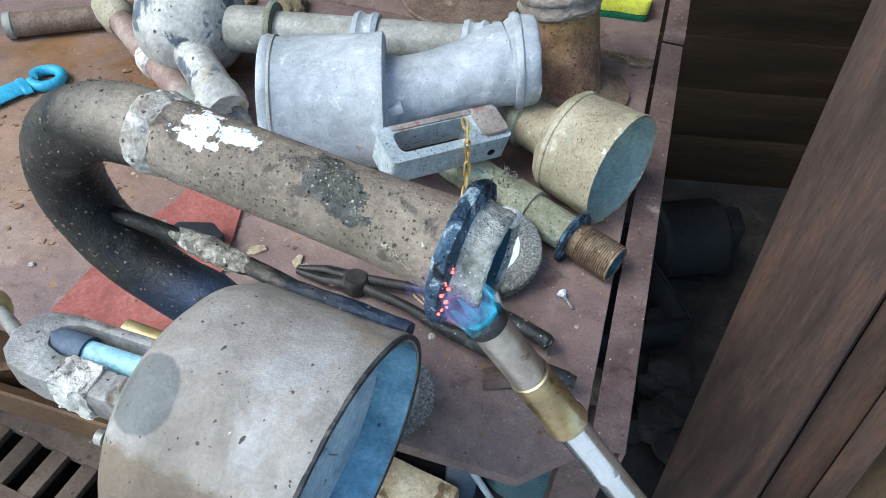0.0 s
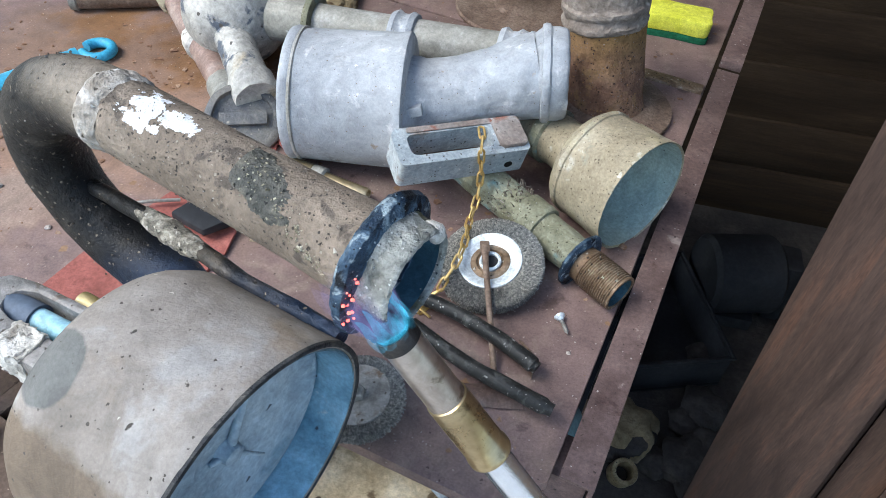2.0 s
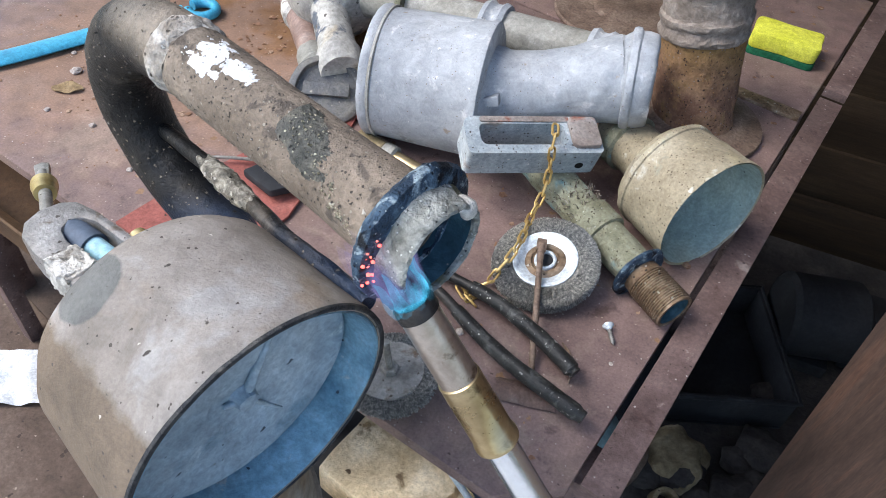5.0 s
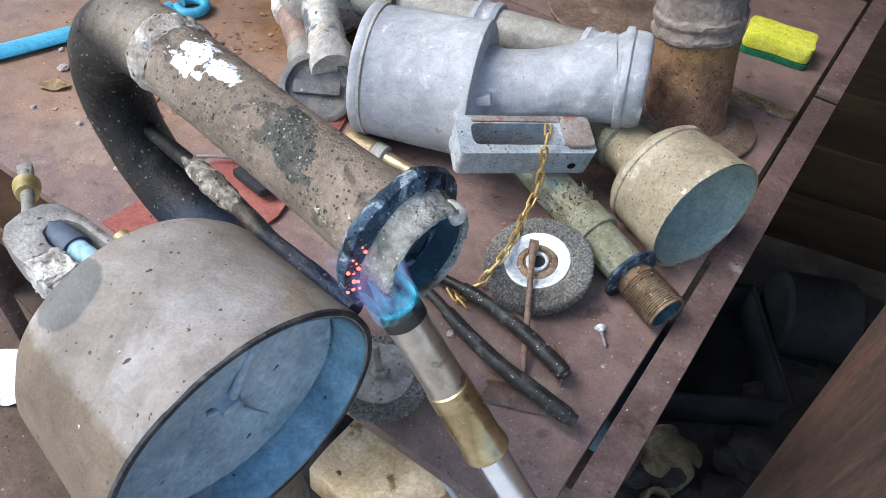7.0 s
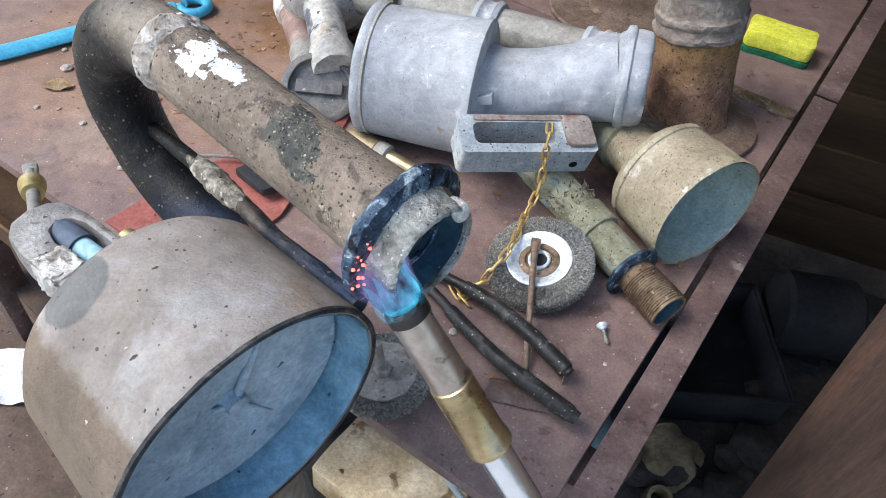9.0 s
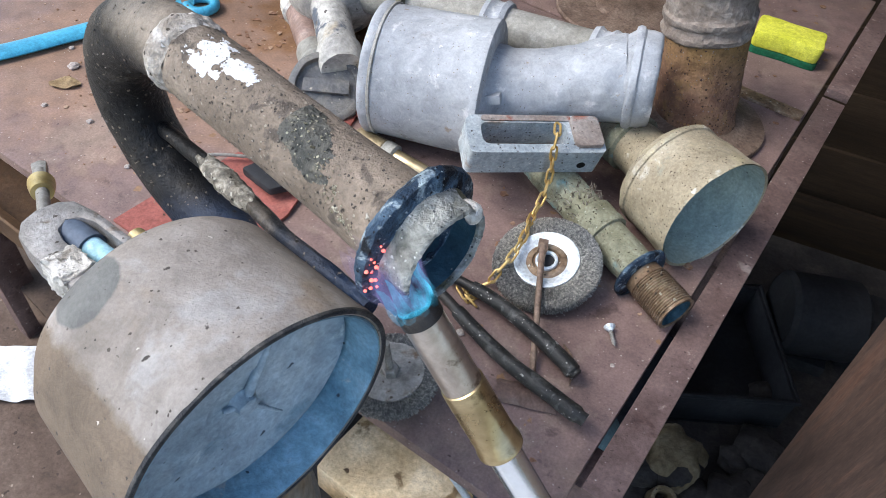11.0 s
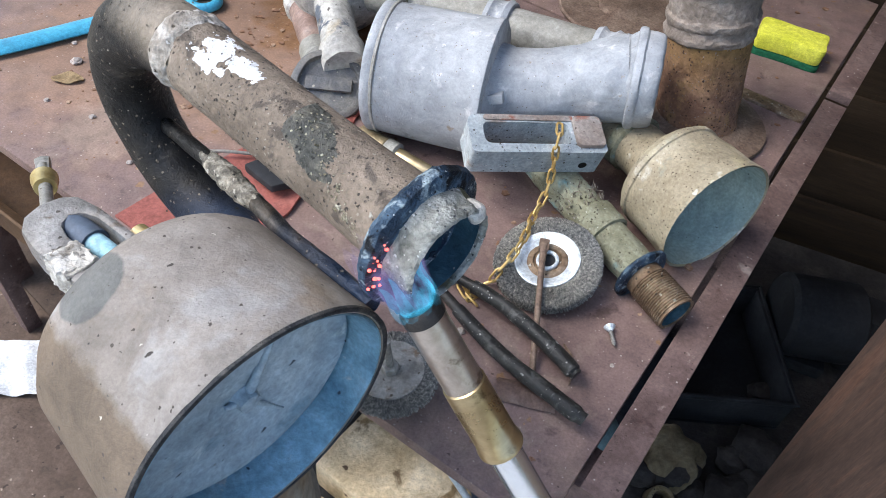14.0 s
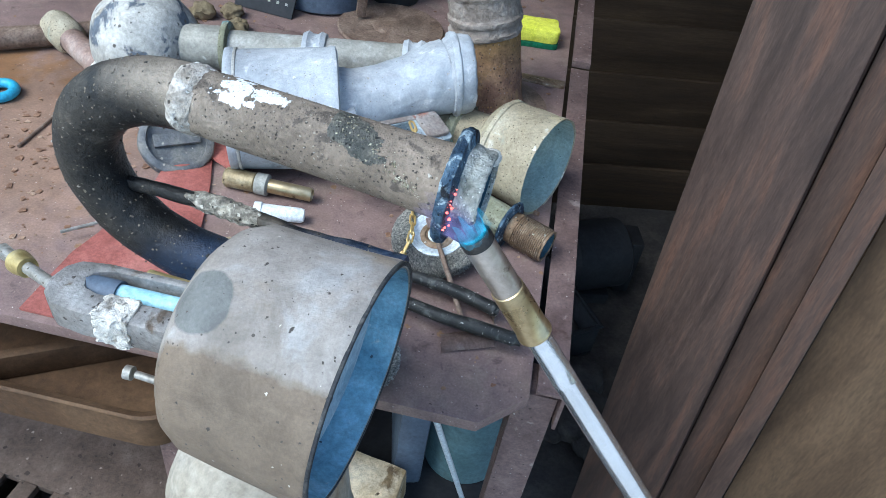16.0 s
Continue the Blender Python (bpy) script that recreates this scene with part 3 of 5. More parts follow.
# out of view: a roof added to keep sky light off the back wall
solo("ceiling", slab([(-1.6, 0.80), (0.4, 0.80), (0.4, 0.35), (1.42, 0.35), (1.42, 1.72), (-1.6, 1.72)], 2.3, 2.34), M["board"], (0.9, 0.3, 2.3), "unseen boarded roof added to shade the back of the shed", "roof", kind="structure")

post = thing("timber_post", (0.42, 0.55, 0), "tall red-brown grooved timber door post beside the bench", "post")
POST = pose(0.395, 0.568, 0, -2.7, -3.6, -42.1)
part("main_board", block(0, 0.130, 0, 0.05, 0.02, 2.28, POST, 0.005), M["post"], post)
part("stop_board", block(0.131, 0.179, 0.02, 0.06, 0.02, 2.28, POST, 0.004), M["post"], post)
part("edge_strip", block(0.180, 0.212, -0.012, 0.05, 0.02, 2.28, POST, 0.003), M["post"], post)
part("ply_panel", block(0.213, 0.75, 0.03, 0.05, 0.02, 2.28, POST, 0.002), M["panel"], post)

# ---- the bench ----
BO = BENCH @ V((-0.5, 0.4, 0))
dust = lambda x, y, z=T: tuple(V((x, y, z)) - BO)
M["bench"] = surface("bench_paint", [(0.1436, 0.0956, 0.0853), (0.1976, 0.1318, 0.1166), (0.2516, 0.1706, 0.149)], 7, (0.45, 0.75), 0.0, 0.2, 420,
                     [((0.24, 0.175, 0.145), 26, 0.54, 0.66), ((0.27, 0.185, 0.14), 5, 0.50, 0.70), ((0.10, 0.065, 0.056), 30, 0.61, 0.70)],
                     marks=[((0.235, 0.145, 0.10), dust(-0.46, 0.66), 0.20, 0.22, None, 0.06), ((0.20, 0.105, 0.05), dust(-0.335, 0.80), 0.075, 0.16, None, 0.02),
                            ((0.22, 0.115, 0.055), dust(-0.50, 0.82), 0.05, 0.14, None, 0.02), ((0.30, 0.21, 0.16), dust(-0.42, 0.49), 0.04, 0.13, None, 0.015)],
                     spots=[((0.09, 0.058, 0.048), 190, 0.24, 0.18), ((0.36, 0.28, 0.22), 230, 0.24, 0.18), ((0.24, 0.14, 0.075), 60, 0.30, 0.16), ((0.42, 0.36, 0.31), 330, 0.30, 0.12)])
bench = thing("steel_workbench", BENCH @ V((-0.5, 0.4, 0)), "dusty red-oxide painted steel workbench with an angle-iron edge", "workbench")
part("tabletop", slab([(-1.0, 0), (-0.043, 0), (0, 0.040), (0, 0.634), (-1.0, 0.634)], T - 0.014, T, BENCH, 0.0015), M["bench"], bench)
part("tabletop_extension", slab([(-1.0, 0.638), (0, 0.638), (0, 1.02), (-1.0, 1.02)], T - 0.014, T, BENCH, 0.0015), M["bench"], bench)
bm = block(0.006, 0.0345, 0.048, 0.70, T - 0.003, T + 0.001, BENCH, 0.0008)
block(0.0305, 0.0345, 0.048, 0.70, T - 0.05, T - 0.003, BENCH, 0.0008, bm)
part("angle_iron", bm, M["rust_edge"], bench, "red-oxide angle iron with chipped paint")
bm = block(0.006, 0.0345, 0.704, 1.02, T + 0.001, T + 0.012, BENCH, 0.0008)
part("angle_iron", bm, M["rust_edge"], bench)
part("rail", block(-0.96, -0.02, 0.06, 0.10, T - 0.06, T - 0.014, BENCH, 0.002), M["rust_edge"], bench)
part("rail", block(-0.96, 0.0, 0.90, 0.94, T - 0.06, T - 0.014, BENCH, 0.002), M["rust_edge"], bench)
for x, y in ((0.009, 0.075), (-0.03, 0.92), (-0.97, 0.05), (-0.97, 0.92)):
    part("leg", block(x - 0.02, x + 0.02, y - 0.02, y + 0.02, 0, T - 0.014, BENCH, 0.002), M["rust_edge"], bench)
part("batten", block(-0.125, -0.002, 0.626, 0.646, T, T + 0.004, BENCH, 0.0008), M["thread"], bench, "flat rusty joint strip")

# ---- copper trap: drum, return bend and flanged pipe ----
DC = V((-0.0103, 0.187, 0.9803))
trap = thing("copper_trap", (-0.08, 0.22, 0.80), "tarnished grey-brown copper trap with drum, bent pipe and flange", "plumbing trap")
R1, R2, DL = 0.0775, 0.070, 0.105
prof = [(0, R1), (-0.004, R1 + 0.0008), (-0.012, R1), (-0.03, R1 - 0.0015), (-0.06, R1 - 0.003), (-DL + 0.022, R2 + 0.003), (-DL + 0.010, R2 - 0.003), (-DL + 0.003, R2 - 0.012),
        (-DL, R2 - 0.028), (-DL, 0.012), (-DL + 0.003, 0.012), (-DL + 0.003, R2 - 0.03), (-DL + 0.012, R2 - 0.012), (-0.06, R1 - 0.006), (-0.012, R1 - 0.0035), (0, R1 - 0.003)]
a, u, v = basis(AX)
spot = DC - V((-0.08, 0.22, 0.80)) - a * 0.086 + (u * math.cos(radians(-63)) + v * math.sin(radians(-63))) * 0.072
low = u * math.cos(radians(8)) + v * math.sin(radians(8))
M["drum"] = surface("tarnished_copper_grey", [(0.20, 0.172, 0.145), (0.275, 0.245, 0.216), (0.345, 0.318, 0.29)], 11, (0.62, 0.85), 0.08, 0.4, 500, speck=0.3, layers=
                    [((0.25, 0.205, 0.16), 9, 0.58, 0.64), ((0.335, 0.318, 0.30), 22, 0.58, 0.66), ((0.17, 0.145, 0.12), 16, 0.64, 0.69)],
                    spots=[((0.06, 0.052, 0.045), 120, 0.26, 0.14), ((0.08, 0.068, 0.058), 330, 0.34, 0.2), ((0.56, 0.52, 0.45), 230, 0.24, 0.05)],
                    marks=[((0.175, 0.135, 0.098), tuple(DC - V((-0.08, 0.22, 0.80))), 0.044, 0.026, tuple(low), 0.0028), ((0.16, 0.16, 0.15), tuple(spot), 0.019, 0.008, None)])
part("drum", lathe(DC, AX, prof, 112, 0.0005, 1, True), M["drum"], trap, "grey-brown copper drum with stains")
part("rim_edge", lathe(DC, AX, [(-0.0014, R1 + 0.0005), (0.0004, R1 + 0.0004), (0.0009, R1 - 0.0008), (0.0006, R1 - 0.0022), (-0.002, R1 - 0.0030), (-0.0015, R1 - 0.001)], 112, 0.0007, 14, True), M["rim"], trap, "dark ragged rim")
prof = [(-0.0005, R1 - 0.0032), (-0.014, R1 - 0.0042), (-0.030, R1 - 0.0055), (-0.045, R1 - 0.0075), (-0.044, R1 - 0.0085), (-0.0005, R1 - 0.0042)]
part("inner_wall", lathe(DC, AX, prof, 96, 0.0006, 2, True), M["inner_blue"], trap, "blue-green inner wall")
prof = [(-0.026, 0), (-0.026, 0.020), (-0.0245, 0.022), (-0.0245, 0.056), (-0.023, 0.060), (-0.0235, 0.0665), (-0.027, 0.068), (-0.032, 0.066), (-0.032, 0)]
disc = part("inner_plate", lathe(DC + V((-0.002, 0.002, 0.004)) + AX * 0.005, AX, prof, 96, 0.0008, 3), M["disc_grey"], trap, "pale blue-grey inner plate")
a, u, v = basis(AX)
KN = DC - a * 0.021 + V((-0.002, 0.002, 0.004))
part("knob", roughen(lathe(KN, AX, dense([(0, 0.0085), (0.002, 0.0072), (0.0045, 0.0062), (0.0065, 0.0058), (0.0072, 0.0045), (0.0074, 0)]), 28, 0.001, 4), 0.0005, 300), M["disc_grey"], disc, "soldered centre boss")
for ang, reach, wide in ((240, 0.041, 0.0030), (120, 0.042, 0.0016), (345, 0.012, 0.0026)):
    d = u * math.cos(radians(ang)) + v * math.sin(radians(ang))
    part("rib", roughen(tube([KN + d * (0.004 + (reach - 0.004) * k / 10) + a * (0.0021 - 0.0008 * (k / 10) ** 2) for k in range(11)], lambda t, w=wide: w * (1 - 0.45 * t), 10), 0.0003, 250), M["disc_grey"], disc)
# the solder patch at the drum's shoulder
def skin_patch(c, axis, rad, s0, s1, t0, t1, outline, lift, ns=18, nt=18):
    """A thin patch that follows a turned surface: outline(x, y) tells, for -1..1, whether it is there."""
    bm = bmesh.new()
    a, u, v = basis(axis)
    g = {}
    for i in range(ns + 1):
        for k in range(nt + 1):
            s, t = s0 + (s1 - s0) * i / ns, radians(t0 + (t1 - t0) * k / nt)
            r = rad(s) + lift
            g[i, k] = bm.verts.new(V(c) + a * s + (u * math.cos(t) + v * math.sin(t)) * r)
    for i in range(ns):
        for k in range(nt):
            if outline(2 * (i + 0.5) / ns - 1, 2 * (k + 0.5) / nt - 1):
                bm.faces.new((g[i, k], g[i + 1, k], g[i + 1, k + 1], g[i, k + 1]))
    bmesh.ops.delete(bm, geom=[w for w in bm.verts if not w.link_faces], context="VERTS")
    bmesh.ops.solidify(bm, geom=bm.faces, thickness=-0.0008)
    return bm


PA = V((-0.1224, 0.3088, 1.0925))      # pipe axis at the white collar
PF = V((0.034, 0.2495, 1.0870))        # pipe axis at the flange
PX = (PF - PA).normalized()
PL = (PF - PA).length
PR = 0.0205
part("straight_pipe", lathe(PA, PX, [(0, PR - 0.001), (0.02, PR), (0.08, PR), (0.13, PR + 0.0006), (PL - 0.006, PR + 0.002), (PL, PR + 0.006), (PL + 0.002, PR + 0.002), (PL, PR - 0.002), (0.08, PR - 0.002), (0, PR - 0.003)], 64, 0.0003, 6, True), M["pipe"], trap, "sooty brown pipe")
prof = [(PL - 0.005, PR), (PL - 0.003, 0.0325), (PL, 0.0345), (PL + 0.0035, 0.0338), (PL + 0.0050, 0.029), (PL + 0.0065, PR + 0.003), (PL + 0.0045, PR - 0.001)]
part("flange", roughen(roughen(lathe(PA, PX, dense(prof), 150, 0.0012, 7, True), 0.0004, 150), 0.0004, 420), M["soot"], trap, "burnt blue-black flange")
prof = [(PL + 0.003, 0.0285), (PL + 0.006, 0.0265), (PL + 0.011, 0.0252), (PL + 0.0155, 0.0250), (PL + 0.0185, 0.0243), (PL + 0.0195, 0.0230), (PL + 0.0180, 0.0214), (PL + 0.003, 0.0208)]
part("lip", roughen(roughen(lathe(PA, PX, dense(prof), 140, 0.0007, 8, True), 0.0005, 150), 0.0005, 420), M["lip"], trap, "grey solder-caked lip of the pipe")
part("pipe_lining", lathe(PA, PX, [(PL + 0.0165, 0.0209), (PL + 0.004, 0.0204), (PL - 0.003, 0.0182), (PL - 0.05, 0.0180), (PL - 0.05, 0)], 48, 0.0003), M["lining"], trap, "dark blue-green inside of the pipe")
part("solder_drip", roughen(tube(spline([(0.0500, 0.2600, 1.1020), (0.0535, 0.2590, 1.1030), (0.0560, 0.2585, 1.1005), (0.0555, 0.2590, 1.0965)], 5), lambda t: 0.0026 + 0.0016 * math.sin(math.pi * t), 14), 0.0008, 260), M["chalk"], trap, "pale lump of solder")
bm = lathe(PA, PX, dense([(-0.006, PR - 0.0006), (-0.004, PR + 0.0006), (-0.001, PR + 0.0013), (0.004, PR + 0.0013), (0.007, PR + 0.0005), (0.010, PR - 0.0010)], 0.0010), 150, 0.0009, 9)
for w in bm.verts:
    w.co += (w.co - PA - PX * (w.co - PA).dot(PX)).normalized() * 0.0013 * fractal(w.co * 140)
part("collar", bm, M["lime"], trap, "chalky white collar")
BR = 0.071
# near black, browner over the upper half, bluer towards the bottom
M["bend"] = surface("black_brown_blue_copper", [(0.008, 0.009, 0.011), (0.018, 0.018, 0.018), (0.05, 0.045, 0.038)], 16, (0.3, 0.6), 0.2, 0.6, 280,
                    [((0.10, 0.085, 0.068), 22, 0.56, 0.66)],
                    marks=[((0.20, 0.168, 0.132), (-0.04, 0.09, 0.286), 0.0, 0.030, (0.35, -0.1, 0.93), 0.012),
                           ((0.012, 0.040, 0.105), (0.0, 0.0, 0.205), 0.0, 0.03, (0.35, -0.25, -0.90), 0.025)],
                    spots=[((0.40, 0.38, 0.33), 240, 0.30, 0.25), ((0.02, 0.018, 0.016), 240, 0.42, 0.35), ((0.20, 0.17, 0.13), 330, 0.4, 0.3)])
dn = (V((0, 0, -1)) - PX * V((0, 0, -1)).dot(PX)).normalized()
dn = (dn + V((0.02, 0.06, 0)) * 0.6).normalized()
pts = [PA + PX * 0.004]
pts += [PA - PX * (BR * math.sin(t)) * 1.22 + dn * (BR * (1 - math.cos(t))) for t in [math.pi * k / 28 for k in range(29)]]
pts += [pts[-1] + PX * 0.02 * k + V((0.004, -0.010, 0)) * k for k in (1, 2, 3, 4)]
part("return_bend", tube(pts, lambda t: PR + 0.0012 * math.sin(math.pi * min(1, t * 1.4)), 40, True, 0.0008), M["bend"], trap, "black return bend, browner above and bluer below")
rod = [V((-0.1957, 0.3456, 0.9999)), V((-0.145, 0.323, 1.006)), V((-0.0934, 0.2998, 1.0105)), V((-0.05, 0.279, 1.013)), V((-0.01, 0.262, 1.018)), V((0.012, 0.252, 1.020))]
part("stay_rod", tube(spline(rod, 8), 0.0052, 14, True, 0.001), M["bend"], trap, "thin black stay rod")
bm = tube(spline([rod[1] + V((0.010, -0.004, 0.001)), rod[2] - V((0.014, -0.006, 0)), rod[2] + V((0.010, -0.005, 0))], 16), lambda t: 0.0050 + 0.0020 * math.sin(math.pi * t) ** 0.5, 26, True, 0.0012)
part("stay_seam", roughen(tube([p + V((-0.001, -0.0065, -0.001)) for p in spline(rod[3:5], 10)], 0.0024, 10, True, 0.0016), 0.0007, 240), M["darksteel"], trap, "black gappy solder seam")
part("solder_lump", roughen(roughen(bm, 0.0016, 190), 0.0008, 480), M["solder"], trap, "crusty mottled solder lump")

# flaked paint, scorched solder and the grey patch
def blob(seed, stretch=1.0, cut=0.85, rag=0.55):
    return lambda x, y: math.hypot(x * stretch, y) + rag * noise.noise(V((x * 2.1, y * 2.1, seed))) < cut


def flaked(x, y):
    """Ragged paint in two lobes, torn to strips at their borders."""
    q = V((x * 1.5, y * 1.5, 4.3))
    d = min(math.hypot((x + 0.38) / 0.42, (y + 0.02) / 0.80), math.hypot((x - 0.42) / 0.52, (y + 0.14) / 0.36), math.hypot((x + 0.62) / 0.30, (y - 0.52) / 0.34))
    return d + 0.75 * fractal(q * 1.6, 6) + 0.25 * noise.noise(V((x * 14, y * 5, 8))) < 0.92


def scorched(x, y):
    return abs(y + 0.08 - 0.85 * x) + 0.16 * fractal(V((x * 3.5, y * 3.5, 1.7)), 6) < 0.33 - 0.27 * x if x > -0.75 else False


part("paint_flake", skin_patch(PA, PX, lambda s: PR, 0.017, 0.068, -118, -38, flaked, 0.0002, 130, 130), M["white_paint"], trap, "white flaking paint")
part("scorch", skin_patch(PA, PX, lambda s: PR, 0.082, PL - 0.004, -110, 25, scorched, 0.0005, 130, 120), M["darkpatch"], trap, "dark scorched streak")
# burnt grains along the streak, and loose grains over the pipe and the bend
gr_ = random.Random(31)
ax_, au, av = basis(PX)
on_pipe = lambda s, t, r=PR: PA + PX * s + (au * math.cos(t) + av * math.sin(t)) * r
streak = []
for k in range(420):
    x = gr_.uniform(-0.6, 1.0)
    y = 0.85 * x - 0.08 + gr_.gauss(0.04, 0.12 * (1.15 - x))
    if abs(y) < 1 and gr_.random() < 0.25 + 0.6 * max(0, x):
        streak.append((on_pipe(0.082 + (PL - 0.086) * (x + 1) / 2, radians(-42.5 + 67.5 * y), PR + 0.0010), gr_.uniform(0.0003, 0.0008) * (1.5 if x > 0.3 else 1)))
tagged(part("burnt_crust", crumbs(streak, 1), M["crust"], trap, "pale golden burnt flux crust"), kind="stuff")
loose = [(on_pipe(gr_.uniform(0.012, PL - 0.004), radians(gr_.uniform(-170, 40)), PR + 0.0003), gr_.uniform(0.0002, 0.0006)) for k in range(420)]
for k in range(420):
    i = int(gr_.uniform(1, len(pts) - 6))
    t_ = (pts[i + 1] - pts[i - 1]).normalized()
    _, bu, bv = basis(t_)
    w = gr_.uniform(0, 2 * math.pi)
    loose.append((pts[i] + (bu * math.cos(w) + bv * math.sin(w)) * (PR + 0.0013), gr_.uniform(0.0002, 0.0009)))
tagged(part("grit", crumbs(loose, 2), M["crumb"], trap, "grey-brown grains stuck to the pipe"), kind="stuff")


# spindle fork on the back of the drum
VB = V((-0.103, 0.2237, 0.984))
vd = V((-0.965, 0.26, -0.03)).normalized()
fm = frame_at(VB, vd)
ol = [(0.0, 0.022), (0.078, 0.022), (0.096, 0.019), (0.105, 0.012), (0.108, 0.0), (0.105, -0.012), (0.098, -0.019), (0.080, -0.022), (0.0, -0.022), (0.0, -0.0155), (0.074, -0.0155), (0.084, -0.012), (0.087, -0.006), (0.084, 0.001), (0.074, 0.004), (0.0, 0.004)]
part("fork", slab(ol, -0.011, 0.011, fm, 0.0025), M["alu"], trap, "worn grey aluminium fork")
bm = block(0.044, 0.068, 0.003, 0.0235, -0.0125, 0.0125, None, 0.003)
bmesh.ops.subdivide_edges(bm, edges=bm.edges, cuts=7, use_grid_fill=True)
for w in bm.verts:
    w.co += noise.noise_vector(w.co * 210) * 0.0024 + noise.noise_vector(w.co * 600) * 0.0012
bmesh.ops.transform(bm, matrix=fm, verts=bm.verts)
part("wrapping", bm, M["chalk"], trap, "crumbling white wrapping", 60)
part("plunger", tube([fm @ V((0.0, -0.006, 0.002)), fm @ V((0.070, -0.006, 0.002))], 0.0068, 20), M["bluepale"], trap, "pale blue plunger")
part("gland", tube([fm @ V((0.066, -0.006, 0.001)), fm @ V((0.088, -0.006, 0.001))], 0.0095, 20), M["slate"], trap, "dark blue gland")
SE = V((-0.2565, 0.2976, 0.9645))
S0 = VB + vd * 0.104
sd = (SE - S0).normalized()
part("spindle", tube([S0 - sd * 0.01, SE], 0.0042, 14), M["dullsteel"], trap)
part("spindle_nut", lathe(SE - sd * 0.024, sd, [(-0.006, 0), (-0.006, 0.0070), (0.004, 0.0085), (0.008, 0.0085), (0.010, 0.006), (0.010, 0)], 24), M["brassnut"], trap, "brass nut")
part("spindle_tip", slab([(-0.010, -0.004), (0.010, -0.005), (0.013, 0), (0.010, 0.005), (-0.010, 0.004)], -0.003, 0.003, frame_at(SE, sd), 0.001), M["dullsteel"], trap)
part("lug", lathe(V((-0.108, 0.196, 0.966)), vd, [(0, 0), (0, 0.0085), (0.022, 0.0085), (0.026, 0.006), (0.026, 0)], 24, 0.0012), M["oldbrass"], trap, "yellow brass lug")
part("side_bolt", tube([VB + V((0.0, -0.022, -0.045)), VB + V((-0.052, -0.006, -0.043))], 0.0026, 12), M["dullsteel"], trap)
part("bolt_head", lathe(VB + V((-0.056, -0.005, -0.043)), vd, [(-0.002, 0), (-0.002, 0.0048), (0.003, 0.0048), (0.004, 0)], 16), M["dullsteel"], trap)
part("second_plunger", tube([VB + V((0.0, 0.03, -0.008)), VB + V((-0.052, 0.046, -0.008))], 0.0065, 16), M["brassnut"], trap, "brass stub pipe")

# ---- what stands below and in front of the bench ----
can = thing("enamel_bucket", (-0.062, 0.200, 0), "stained off-white enamel bucket upturned under the copper drum", "bucket")
part("body", lathe((-0.078, 0.198, 0), (0, 0, 1), [(0, 0), (0, 0.088), (0.006, 0.092), (0.02, 0.089), (0.45, 0.078), (0.80, 0.068), (0.85, 0.064), (0.88, 0.054), (0.897, 0.036), (0.902, 0.0)], 64, 0.002, 3), M["bowl"], can)
part("rim", lathe((-0.078, 0.198, 0), (0, 0, 1), [(0.78, 0.0675), (0.784, 0.072), (0.790, 0.072), (0.794, 0.0670)], 64, 0.0005, 3), M["bowl"], can)

TR = BENCH @ pose(-0.36, -0.012, 0)
tray = thing("steel_tray", TR @ V((-0.2, 0, 0)), "rusty brown pressed steel tray under the bench front", "tray")
def rounded(x0, x1, y0, y1, r, n=6):
    out = []
    for cx, cy, a0 in ((x1 - r, y1 - r, 0), (x0 + r, y1 - r, 90), (x0 + r, y0 + r, 180), (x1 - r, y0 + r, 270)):
        out += [(cx + r * math.cos(radians(a0 + 90 * k / n)), cy + r * math.sin(radians(a0 + 90 * k / n))) for k in range(n + 1)]
    return out


outer, inner = rounded(-0.55, 0.035, -0.008, 0.16, 0.040), rounded(-0.545, 0.030, -0.003, 0.155, 0.037)
bm = bmesh.new()
rings = []
for ol, z in ((outer, 0.665), (outer, 0.715), (rounded(-0.558, 0.043, -0.016, 0.168, 0.045), 0.722), (rounded(-0.556, 0.041, -0.014, 0.166, 0.045), 0.725), (inner, 0.716), (inner, 0.671)):
    rings.append([bm.verts.new(TR @ V((x, y, z))) for x, y in ol])
for p, q in zip(rings, rings[1:]):
    for k in range(len(p)):
        bm.faces.new((p[k], p[(k + 1) % len(p)], q[(k + 1) % len(p)], q[k]))
bm.faces.new(rings[0])
bm.faces.new(rings[-1])
part("pan", bm, M["tray"], tray)
part("divider", block(-0.13, 0.11, -0.006, 0.006, 0.671, 0.705, TR @ pose(-0.12, 0.06, 0, 0, 0, 30), 0.003), M["tray"], tray)
for x in (-0.5, 0.02):
    part("leg", block(x - 0.012, x + 0.012, 0.004, 0.028, 0, 0.665, TR, 0.001), M["rust_edge"], tray)
    part("leg", block(x - 0.012, x + 0.012, 0.10, 0.124, 0, 0.665, TR, 0.001), M["rust_edge"], tray)
bm = bmesh.new()
bmesh.ops.create_grid(bm, x_segments=14, y_segments=14, size=0.05)
for w in bm.verts:
    w.co = V((w.co.x * 1.1, w.co.y, 0.0)) + V((0, 0, 0.012 + 0.010 * noise.noise(w.co * 40)))
bmesh.ops.solidify(bm, geom=bm.faces, thickness=0.001)
bmesh.ops.transform(bm, matrix=pose(-0.655, 0.400, 0.301, 3, -4, 25) @ Matrix.Scale(0.95, 4), verts=bm.verts)
solo("white_rag", bm, M["whiteplastic"], (-0.64, 0.40, 0.30), "crumpled white paper rag lying on the brown plate", "rag")

